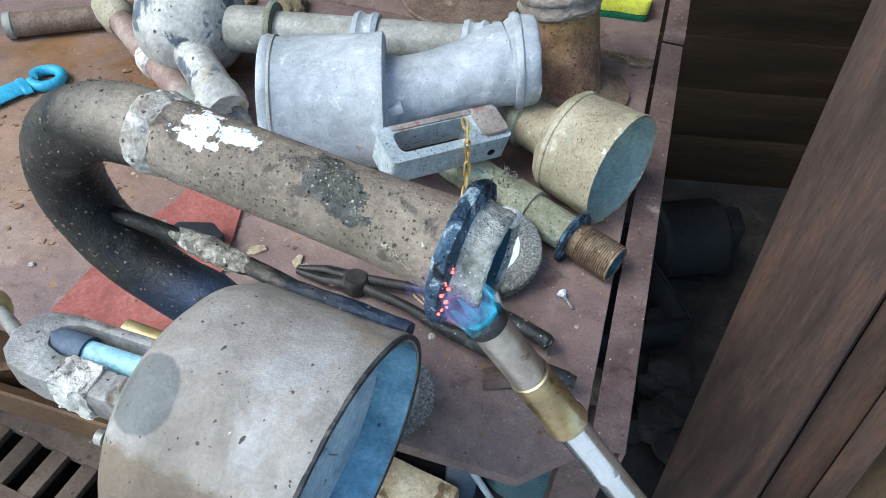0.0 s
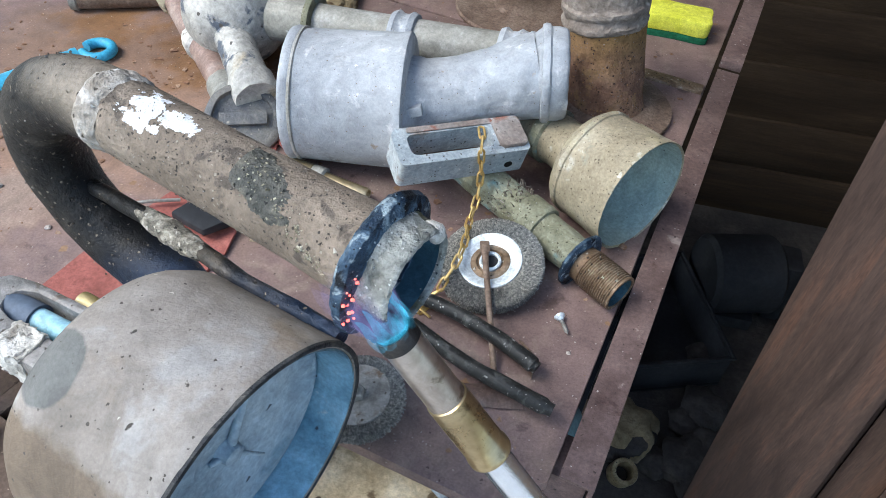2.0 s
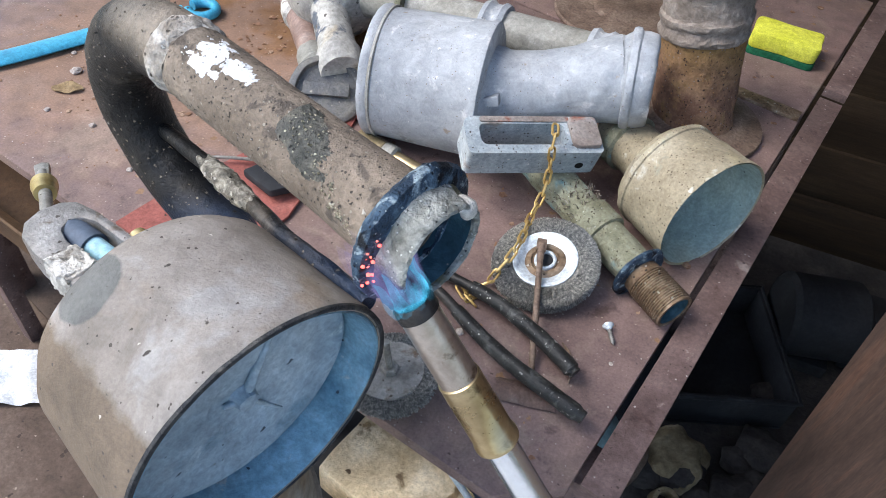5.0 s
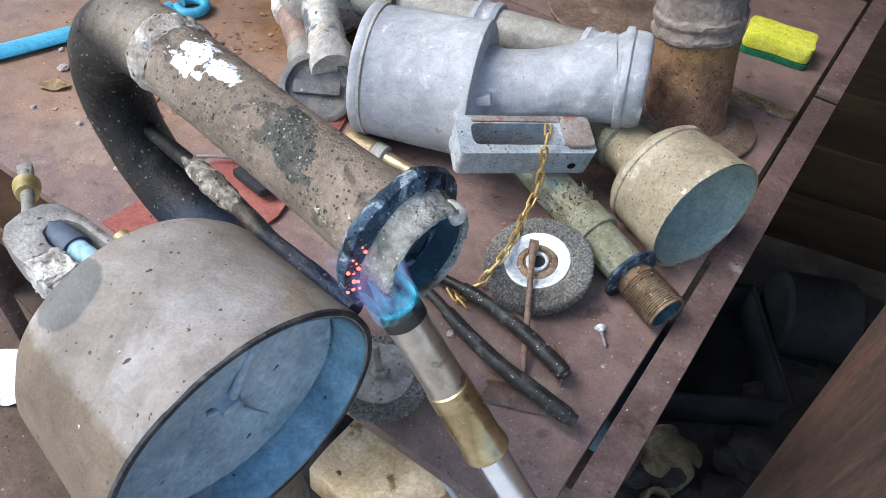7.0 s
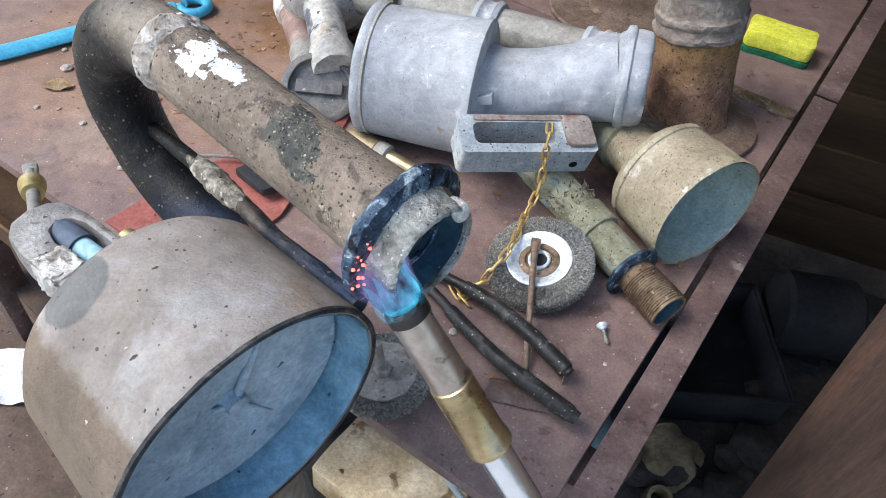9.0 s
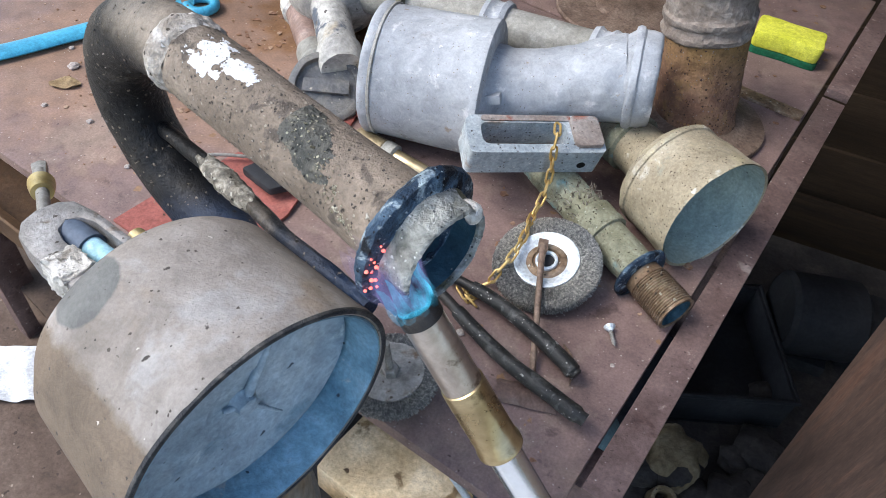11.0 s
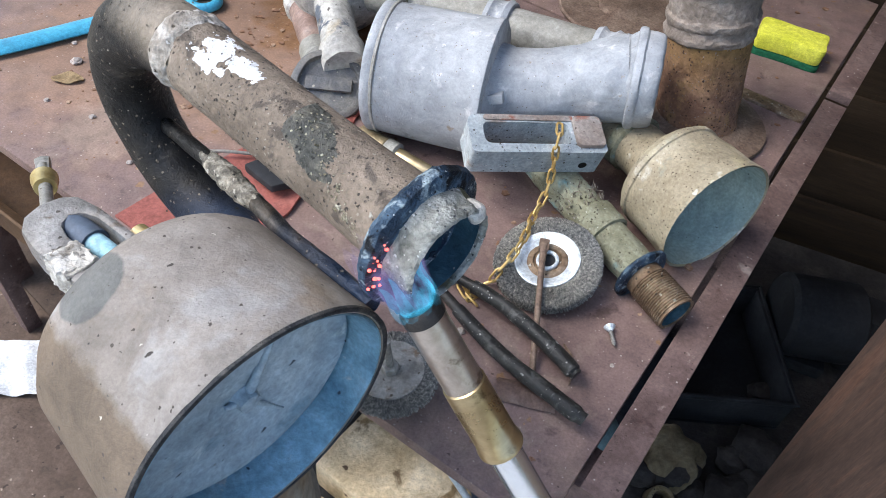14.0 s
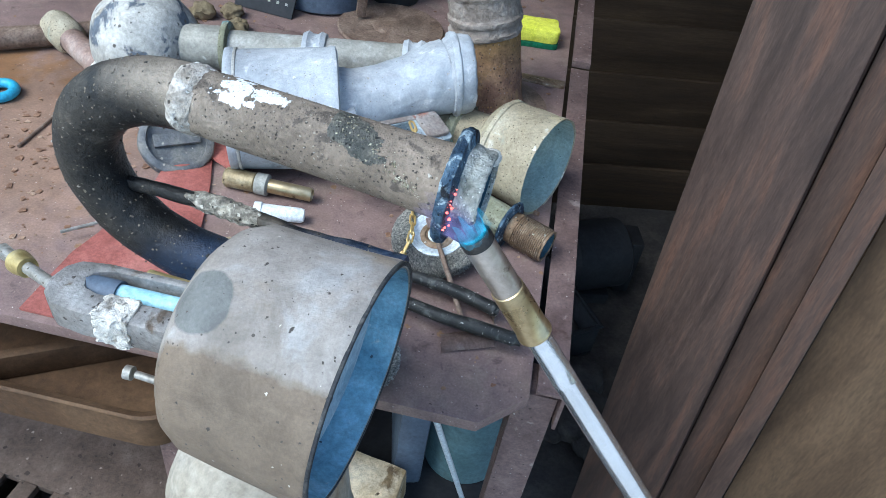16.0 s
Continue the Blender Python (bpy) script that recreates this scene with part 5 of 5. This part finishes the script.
W2 = V((-0.012, 0.342, 0.8145))
th, a, u, v, c = wire_wheel("wire_wheel", W2, (-0.10, -0.06, 0.99), 0.0380, 0.022, 0.014, 8000, "worn brassy wire wheel with a dull steel disc and spindle", 6)
part("hub_disc", lathe(c, a, [(0.006, 0.0275), (0.0076, 0.0270), (0.0072, 0.018), (0.0080, 0.0145), (0.0072, 0.011), (0.0072, 0)], 64, 0.0002), M["dullsteel"], th, "dull steel disc")
part("hub_disc", lathe(c, a, [(-0.006, 0.0275), (-0.0076, 0.0270), (-0.0076, 0)], 40), M["dullsteel"], th)
part("hub_nut", lathe(c, a, [(0.007, 0.0075), (0.0125, 0.0072), (0.0135, 0.006), (0.0135, 0)], 6), M["dullsteel"], th)
part("spindle", tube([c + a * 0.010, c + a * 0.046], 0.0030, 14), M["dullsteel"], th)

rodm = thing("driver_bit", (0.07, 0.47, T), "thin rusty brown steel bit leaning on the wire wheel", "tool bit")
bm = tube(spline([(0.0585, 0.516, 0.8335), (0.0645, 0.490, 0.8315), (0.078, 0.442, 0.818), (0.0905, 0.398, 0.8035)], 6), lambda t: 0.0040 - 0.0012 * min(1, t * 4), 12)
part("shank", bm, M["rustrod"], rodm)
part("flat_tip", block(-0.009, 0.004, -0.0045, 0.0045, -0.0022, 0.0022, frame_at((0.0580, 0.518, 0.8338), (-0.2, 0.97, 0.05)), 0.001), M["rustrod"], rodm)

pl = thing("pliers", (0.05, 0.42, T), "old pliers with black paint-spattered rubber grips on the bench", "pliers")
G1 = [(-0.045, 0.466, 0.8125), (-0.005, 0.459, 0.8150), (0.035, 0.449, 0.8180), (0.075, 0.432, 0.8190), (0.108, 0.415, 0.8180), (0.124, 0.406, 0.8160)]
G2 = [(-0.045, 0.455, 0.8125), (-0.005, 0.436, 0.8140), (0.030, 0.413, 0.8175), (0.070, 0.390, 0.8215), (0.110, 0.375, 0.8225), (0.141, 0.366, 0.8200)]
for G in (G1, G2):
    pts = spline(G, 8)
    part("grip", tube(pts[12:], lambda t: 0.0074 - 0.0012 * (1 - t) if t < 0.96 else 0.0056, 18, True, 0.0007), M["blackgrip"], pl, "black rubber grip spattered with grey paint")
    part("tang", tube(pts[:15], 0.0046, 12, True, 0.0004, 1.0), M["darksteel"], pl)
part("pivot", lathe((-0.055, 0.4635, 0.803), (0, 0, 1), [(0, 0), (0, 0.0125), (0.012, 0.0125), (0.015, 0.010), (0.015, 0)], 28), M["darksteel"], pl)
for s in (-1, 1):
    part("jaw", tube([(-0.055, 0.463 + 0.004 * s, 0.8105), (-0.085, 0.470 + 0.006 * s, 0.809), (-0.112, 0.476 + 0.002 * s, 0.807)], lambda t: 0.0075 - 0.0045 * t, 10), M["darksteel"], pl)

bm = bmesh.new()
g = []
for i in range(13):
    row = []
    for k in range(9):
        x, t = i / 12, radians(20 + 140 * k / 8)
        r = 0.011 + 0.0012 * noise.noise(V((x * 3, k * 0.4, 2)))
        row.append(bm.verts.new(V((0.066 + 0.052 * x + 0.003 * noise.noise(V((k * 0.8, i, 0))), 0.3735 + 0.010 * x, T)) + V((0.0, math.cos(t) * r * 1.1, math.sin(t) * r * 0.85))))
    g.append(row)
for i in range(12):
    for k in range(8):
        bm.faces.new((g[i][k], g[i + 1][k], g[i + 1][k + 1], g[i][k + 1]))
bmesh.ops.solidify(bm, geom=bm.faces, thickness=0.0016)
solo("pipe_shard", bm, M["pinkpipe"], (0.095, 0.378, T), "split brown piece of pipe under the pliers grip", "metal shard")

sc = thing("countersunk_screw", (0.142, 0.470, T), "small zinc countersunk screw lying on the bench", "screw")
sx = V((0.45, -0.85, -0.03)).normalized()
part("head", lathe((0.1385, 0.4745, T + 0.0048), sx, [(-0.0022, 0), (-0.0022, 0.0030), (-0.002, 0.0052), (-0.0012, 0.0052), (0.003, 0.0020), (0.003, 0)], 20), M["zinc"], sc)
prof = [(0.002, 0.0019)] + [(0.003 + 0.0011 * k, 0.0021 if k % 2 else 0.0015) for k in range(13)] + [(0.019, 0)]
part("shank", lathe((0.1385, 0.4745, T + 0.0045), sx, prof, 12), M["dullsteel"], sc)
solo("bent_strip", tube(spline([(0.106, 0.441, T + 0.003), (0.116, 0.428, T + 0.005), (0.121, 0.415, T + 0.005), (0.1215, 0.404, T + 0.002)], 6), lambda t: 0.0036 * (0.35 + math.sin(math.pi * t)), 8, True, 0.0, 0.35), M["rustrod"], (0.115, 0.42, T), "small bent brown metal strip on the bench", "metal strip")

ch = thing("brass_chain", (0.04, 0.52, T), "thin golden brass link chain hanging from the bracket to the bench", "chain")
CP = spline([(0.030, 0.612, 0.9000), (0.0335, 0.603, 0.8985), (0.036, 0.594, 0.8960), (0.037, 0.588, 0.890), (0.0385, 0.586, 0.876), (0.0395, 0.585, 0.860), (0.040, 0.577, 0.843), (0.039, 0.561, 0.8355), (0.038, 0.545, 0.833), (0.0390, 0.528, 0.8335), (0.0385, 0.510, 0.832), (0.036, 0.492, 0.830), (0.031, 0.482, 0.822), (0.024, 0.474, 0.807), (0.014, 0.468, 0.8035), (0.004, 0.463, 0.8035), (0.012, 0.456, 0.8045), (0.020, 0.462, 0.8050), (0.014, 0.452, 0.8035), (0.006, 0.455, 0.8060), (0.018, 0.449, 0.8035)], 16)
LINK, acc, k = 0.0140, 0.0, 0
for p, q in zip(CP, CP[1:]):
    acc += (q - p).length
    if acc >= LINK * 0.86:
        acc, k = 0.0, k + 1
        d = (q - p).normalized()
        m = frame_at(q, d, (0.3, -0.5, 0.8) if k % 2 else (0.8, 0.4, 0.3))
        pts = [m @ V((LINK * 0.56 * math.cos(t), LINK * 0.36 * math.sin(t) * (1 - 0.45 * math.sin(t) ** 2), 0)) for t in [2 * math.pi * j / 14 for j in range(15)]]
        part("link", tube(pts, 0.00122, 6, False), M["chain"], ch)

sp = thing("scouring_sponge", (0.25, 1.045, T), "yellow scouring sponge with a green pad on the bench", "sponge")
SM = pose(0.245, 1.042, T + 0.003, 0, 0, -5)
ol = []
for k in range(48):
    t = 2 * math.pi * k / 48
    x = 0.046 * math.copysign(abs(math.cos(t)) ** 0.35, math.cos(t))
    y = 0.029 * math.copysign(abs(math.sin(t)) ** 0.35, math.sin(t))
    ol.append((x * (1 - 0.05 * (1 - abs(y) / 0.03)), y * (1 - 0.16 * math.cos(x / 0.046 * math.pi / 2))))
part("foam", roughen(slab(ol, 0.006, 0.029, SM, 0.005), 0.0010, 90), M["spongeY"], sp, "yellow foam")
part("scourer", roughen(slab([(x * 1.01, y * 1.01) for x, y in ol], -0.003, 0.006, SM, 0.001), 0.0004, 150), M["spongeG"], sp, "green scouring pad")

spn = thing("blue_hook_spanner", (-0.54, 0.65, T), "light blue enamelled hook spanner lying on the bench", "spanner")
SPL = spline([(-0.640, 0.500, T + 0.006), (-0.598, 0.558, T + 0.006), (-0.550, 0.640, T + 0.006), (-0.505, 0.712, T + 0.006), (-0.488, 0.732, T + 0.006)], 8)
part("handle", tube(SPL, lambda t: 0.0050 if t < 0.9 else 0.006, 14, True, 0.0, 3.0, None, (0.85, -0.5, 0)), M["blue"], spn)
part("ring", tube([V((-0.472, 0.748, T + 0.007)) + V((math.cos(t) * 0.0175, math.sin(t) * 0.0175, 0)) for t in [radians(215 + 315 * k / 30) for k in range(31)]], 0.0065, 14, True, 0.0004), M["blue"], spn)

bar = thing("iron_pipe", (-0.46, 0.87, T), "rusty brown iron pipe with an open end on the bench", "iron pipe")
b0, b1 = V((-0.560, 0.842, T + 0.0160)), V((-0.350, 0.925, T + 0.0160))
part("tube", lathe(b0, b1 - b0, [(0, 0.0130), (0, 0.0158), (0.12, 0.0150), (0.225, 0.0150), (0.225, 0.0125), (0.1, 0.0120)], 32, 0.0005, 3, True), M["rustrod"], bar)
part("end_ring", lathe(b0, b1 - b0, [(-0.002, 0.0135), (-0.003, 0.016), (0.006, 0.0172), (0.008, 0.0155)], 32, 0.0004), M["greypipe"], bar)

nip = thing("brass_nipple", (-0.12, 0.588, T), "small brass pipe nipple with a copper tail on the bench", "pipe fitting")
n0, nx = V((-0.172, 0.599, T + 0.0125)), V((0.975, -0.22, -0.01)).normalized()
part("body", lathe(n0, nx, [(0, 0), (0, 0.0095), (0.002, 0.0115), (0.035, 0.0115), (0.037, 0.0095)], 32, 0.0005), M["oldbrass"], nip)
part("collar", lathe(n0, nx, [(0.036, 0.009), (0.037, 0.0125), (0.050, 0.0125), (0.052, 0.009)], 32, 0.0003), M["greypipe"], nip)
part("tail", lathe(n0, nx, [(0.050, 0.0085), (0.100, 0.0080), (0.102, 0.0068), (0.097, 0.006), (0.097, 0)], 32, 0.0003), M["torchbrass"], nip, "coppery tail")

plug = thing("white_plastic_plug", (-0.105, 0.541, T), "small white plastic plug lying on the bench", "plug")
part("body", lathe((-0.128, 0.5435, T + 0.0105), (1, -0.06, 0), [(0.004, 0), (0.004, 0.009), (0.046, 0.0082), (0.050, 0.007), (0.050, 0)], 28), M["whiteplastic"], plug)
part("flange", lathe((-0.128, 0.5435, T + 0.0105), (1, -0.06, 0), [(-0.004, 0), (-0.004, 0.0105), (0.004, 0.0105), (0.005, 0.008)], 28), M["whiteplastic"], plug)

def crumple(outline, z, amp, seed):
    bm = slab(outline, 0, 0.003)
    bmesh.ops.subdivide_edges(bm, edges=bm.edges, cuts=5, use_grid_fill=True)
    bmesh.ops.triangulate(bm, faces=[f for f in bm.faces if len(f.verts) > 4])
    bmesh.ops.subdivide_edges(bm, edges=[e for e in bm.edges if e.calc_length() > 0.02], cuts=2, use_grid_fill=True)
    for w in bm.verts:
        w.co.z += z + amp * max(0, noise.noise(V((w.co.x * 14, w.co.y * 14, seed))))
    return bm


solo("red_leather_piece", crumple([(-0.322, 0.392), (-0.215, 0.366), (-0.182, 0.470), (-0.188, 0.590), (-0.20, 0.680), (-0.238, 0.668), (-0.252, 0.560), (-0.300, 0.470)], T + 0.0008, 0.008, 2.0), M["redcloth"], (-0.25, 0.5, T), "dusty red leather piece lying on the bench", "leather")
solo("red_leather_piece", crumple([(-0.235, 0.655), (-0.195, 0.640), (-0.165, 0.615), (-0.158, 0.640), (-0.20, 0.690)], T + 0.0050, 0.008, 4.0), M["redcloth"], (-0.2, 0.65, T), "dusty red leather scrap under the silver trap", "leather")
solo("dark_wood_chip", roughen(slab([(-0.245, 0.492), (-0.205, 0.478), (-0.185, 0.498), (-0.20, 0.515), (-0.235, 0.512)], T + 0.012, T + 0.022, None, 0.003), 0.001, 60), M["darkbox"], (-0.215, 0.5, T + 0.012), "dark flat wooden chip on the red leather", "wood chip")
solo("thin_wire", tube(spline([(-0.315, 0.488, T + 0.013), (-0.280, 0.506, T + 0.014), (-0.250, 0.520, T + 0.012)], 6), 0.0018, 8), M["dullsteel"], (-0.28, 0.505, T + 0.01), "thin bright wire on the bench", "wire")
solo("small_nail", tube([(-0.412, 0.641, T + 0.002), (-0.396, 0.703, T + 0.002)], 0.0020, 8), M["rustrod"], (-0.404, 0.67, T), "thin rusty nail on the bench", "nail")
bm = bmesh.new()
bmesh.ops.create_grid(bm, x_segments=10, y_segments=8, size=0.012)
for w in bm.verts:
    x, y = w.co.x / 0.012, w.co.y / 0.012
    w.co = V((x * 0.017, y * 0.010 * math.sqrt(max(0.04, 1 - x * x)), 0.003 + 0.003 * noise.noise(V((x * 1.5, y * 1.5, 0)))))
bmesh.ops.solidify(bm, geom=bm.faces, thickness=0.0005)
bmesh.ops.transform(bm, matrix=pose(-0.507, 0.540, T, 0, 0, 25), verts=bm.verts)
solo("dry_leaf", bm, M["leafdry"], (-0.507, 0.54, T), "dry brown curled leaf on the bench", "leaf")

# rust flakes, grit and dust lying on the bench
rnd = random.Random(11)
bm = bmesh.new()
for k in range(900):
    if k < 650:
        x, y = rnd.gauss(-0.38, 0.10), rnd.gauss(0.66, 0.11)
    else:
        q = BENCH @ V((rnd.uniform(-0.95, -0.01), rnd.uniform(0.02, 0.95), 0))
        x, y = q.x, q.y
    loc = BENCH.inverted() @ V((x, y, 0))
    if not (-0.98 < loc.x < -0.01 and 0.01 < loc.y < 0.95):
        continue
    r = rnd.choice((0.0006, 0.0008, 0.0011, 0.0016, 0.0022, 0.0036)) * rnd.uniform(0.7, 1.3)
    n = rnd.randint(5, 8)
    slab([(x + r * rnd.uniform(0.4, 1.5) * math.cos(2 * math.pi * j / n), y + r * rnd.uniform(0.4, 1.3) * math.sin(2 * math.pi * j / n)) for j in range(n)], T, T + r * 0.35, None, 0, bm)
solo("rust_flakes", bm, M["debris"], (-0.40, 0.68, T), "brown rust flakes and grit scattered on the bench", "debris", kind="stuff")
for x, y, r in ((-0.522, 0.571, 0.006), (-0.50, 0.50, 0.003), (-0.44, 0.50, 0.0035), (0.02, 0.415, 0.0035), (-0.55, 0.60, 0.003), (0.15, 0.44, 0.002), (-0.36, 0.46, 0.003)):
    solo("white_crumb", rock((x, y, T), r, x * 90, 0.5), M["plaster"], (x, y, T), "small white plaster crumb on the bench", "crumb", "crumbs on the bench")

for x, y, r, turn in ((-0.159, 0.501, 0.0110, 20), (-0.116, 0.491, 0.0090, 70), (-0.106, 0.484, 0.0080, -30), (-0.026, 0.387, 0.0050, 10)):
    bm = slab([(-r, -0.35 * r), (-0.2 * r, -0.55 * r), (r, -0.2 * r), (0.8 * r, 0.4 * r), (-0.3 * r, 0.5 * r)], 0, 0.003, pose(x, y, T, 0, 0, turn), 0.0008)
    solo("wood_chip", bm, M["chipwood"], (x, y, T), "small pale tan wood chip lying on the bench", "wood chip", "chips on the bench")

# ---- clutter at the back of the bench ----
pot = thing("dark_enamel_pot", (-0.10, 1.13, T), "dark blue-black enamel pot at the back of the bench", "pot")
part("body", lathe((-0.10, 1.13, T), (0, 0, 1), [(0, 0), (0, 0.070), (0.006, 0.078), (0.09, 0.082), (0.093, 0.085), (0.096, 0.082), (0.09, 0.078), (0.01, 0.073), (0.008, 0)], 56), M["slate"], pot)
part("handle", tube(spline([(-0.03, 1.10, T + 0.07), (0.01, 1.08, T + 0.075), (0.03, 1.09, T + 0.06)], 6), 0.006, 10), M["redcloth"], pot, "dull red handle")
solo("rusty_disc", lathe((0.015, 1.03, T), (0, 0, 1), [(0, 0), (0, 0.085), (0.004, 0.086), (0.007, 0.084), (0.006, 0.03), (0.010, 0.025), (0.010, 0)], 64, 0.001), M["rustrod"], (0.015, 1.03, T), "flat rusty brown iron disc on the bench", "disc")
solo("flat_steel_bar", block(-0.008, 0.008, -0.003, 0.003, 0, 0.30, pose(-0.035, 1.045, T + 0.011, -14, 10, 20), 0.001), M["rustrod"], (-0.035, 1.045, T + 0.01), "flat rusty steel bar leaning at the back", "steel bar")
gr = thing("perforated_plate", (-0.19, 1.06, T), "dark perforated metal strainer plate leaning at the back", "strainer")
GM = pose(-0.19, 1.05, T, -35, 0, -20)
part("plate", block(-0.05, 0.05, -0.002, 0.002, 0, 0.10, GM, 0.001), M["darkbox"], gr)
for i in range(6):
    for k in range(4):
        part("stud", block(-0.002, 0.002, -0.0035, -0.002, -0.002, 0.002, GM @ pose(-0.038 + 0.015 * i, 0, 0.02 + 0.02 * k)), M["greypipe"], gr)
for k in range(7):
    x, y, r = rnd.uniform(-0.29, -0.20), rnd.uniform(0.95, 1.03), rnd.uniform(0.008, 0.02)
    solo("pale_pebble", rock((x, y, T), r, 40 + k, 0.7), M["stone"], (x, y, T), "pale yellowish stone crumb at the back of the bench", "pebble", "pebbles at the back")
solo("oil_tin", lathe((0.02, 1.16, T), (0, 0, 1), [(0, 0), (0, 0.042), (0.003, 0.044), (0.075, 0.044), (0.078, 0.046), (0.081, 0.044), (0.08, 0)], 40, 0.0006), M["darkbox"], (0.02, 1.16, T), "dark round tin at the back of the bench", "tin")

# ---- the gas torch and its flame ----
torch = thing("gas_torch", (0.60, 0.14, 0), "steel gas torch lance with a bronze sleeve and blue flame", "gas torch")
TT = V((0.046, 0.226, 1.070))
TD = V((0.56, -0.05, -0.825)).normalized()
far = TT.z / -TD.z
part("nozzle", lathe(TT, TD, [(0.003, 0.0072), (0.0002, 0.0083), (0.0012, 0.0093), (0.020, 0.0095), (0.047, 0.0096), (0.049, 0.0096), (0.050, 0.005), (0.01, 0.0066)], 48, 0.0001, 0, True), M["torchsteel"], torch, "heat-tinted steel nozzle")
part("burnt_tip", lathe(TT, TD, [(0.004, 0.0070), (-0.0004, 0.0076), (-0.0008, 0.0088), (0.0010, 0.0098), (0.006, 0.0099), (0.0065, 0.0094)], 48, 0.0001), M["darksteel"], torch, "blackened nozzle tip")
part("sleeve", lathe(TT, TD, [(0.046, 0.0096), (0.0465, 0.0105), (0.060, 0.0107), (0.086, 0.0108), (0.0870, 0.0116), (0.0900, 0.0116), (0.0908, 0.0088)], 48), M["torchbrass"], torch, "bronze sleeve")
part("tube", lathe(TT, TD, [(0.089, 0.0087), (0.125, 0.0087), (0.140, 0.0087), (0.1412, 0.0090), (0.1440, 0.0087), (0.20, 0.0090), (0.30, 0.0096), (far - 0.02, 0.0095), (far, 0.0095), (far, 0)], 48), M["chrome"], torch, "polished chrome tube")
fd = -TD
a, u, v = basis(TD)
# the flame: short cyan tongues from the nozzle's rim, and wider violet ones licking past the lip
fg = random.Random(7)
bm = bmesh.new()
for k in range(44):
    w = 2 * math.pi * k / 23
    d = u * math.cos(w) + v * math.sin(w)
    n_ = fg.uniform(0.008, 0.024)
    r0 = TT + d * fg.uniform(0.0020, 0.0080)
    way = (fd + V((-0.12, 0.10, 0.05)) + d * fg.uniform(-0.10, 0.32)).normalized()
    tube([r0 + way * n_ * j / 6 + d * 0.001 * math.sin(j) for j in range(7)], lambda t: 0.0030 * (1 - t) ** 0.7 + 0.0003, 8, False, bm=bm)
tagged(part("flame_core", bm, M["flame_core"], torch, "bright blue flame core"), kind="stuff")
bm = bmesh.new()
for k in range(40):
    w = fg.uniform(0, 2 * math.pi)
    d = u * math.cos(w) + v * math.sin(w)
    n_ = fg.uniform(0.020, 0.040)
    way = (fd + V((-0.45, 0.32, 0.10)) + d * fg.uniform(0.0, 0.45)).normalized()
    r0 = TT + d * fg.uniform(0.002, 0.006) + fd * 0.002
    tube([r0 + way * n_ * j / 7 + u * 0.0016 * math.sin(j * 0.9 + k) for j in range(8)], lambda t: 0.0052 * math.sin(math.pi * (0.18 + 0.82 * t)) ** 0.8 + 0.0002, 10, False, bm=bm)
tagged(part("flame_outer", bm, M["flame_outer"], torch, "faint violet flame"), kind="stuff")
for k in range(16):
    t = radians(rnd.uniform(-35, 28))
    a, u, v = basis(PX)
    p = PA + PX * (PL + rnd.uniform(0.003, 0.007)) + (u * math.cos(t) + v * math.sin(t)) * rnd.uniform(0.0275, 0.034)
    part("ember", rock(p, rnd.uniform(0.0004, 0.0009), k, 0.8), M["ember"], trap, "glowing red solder bead")
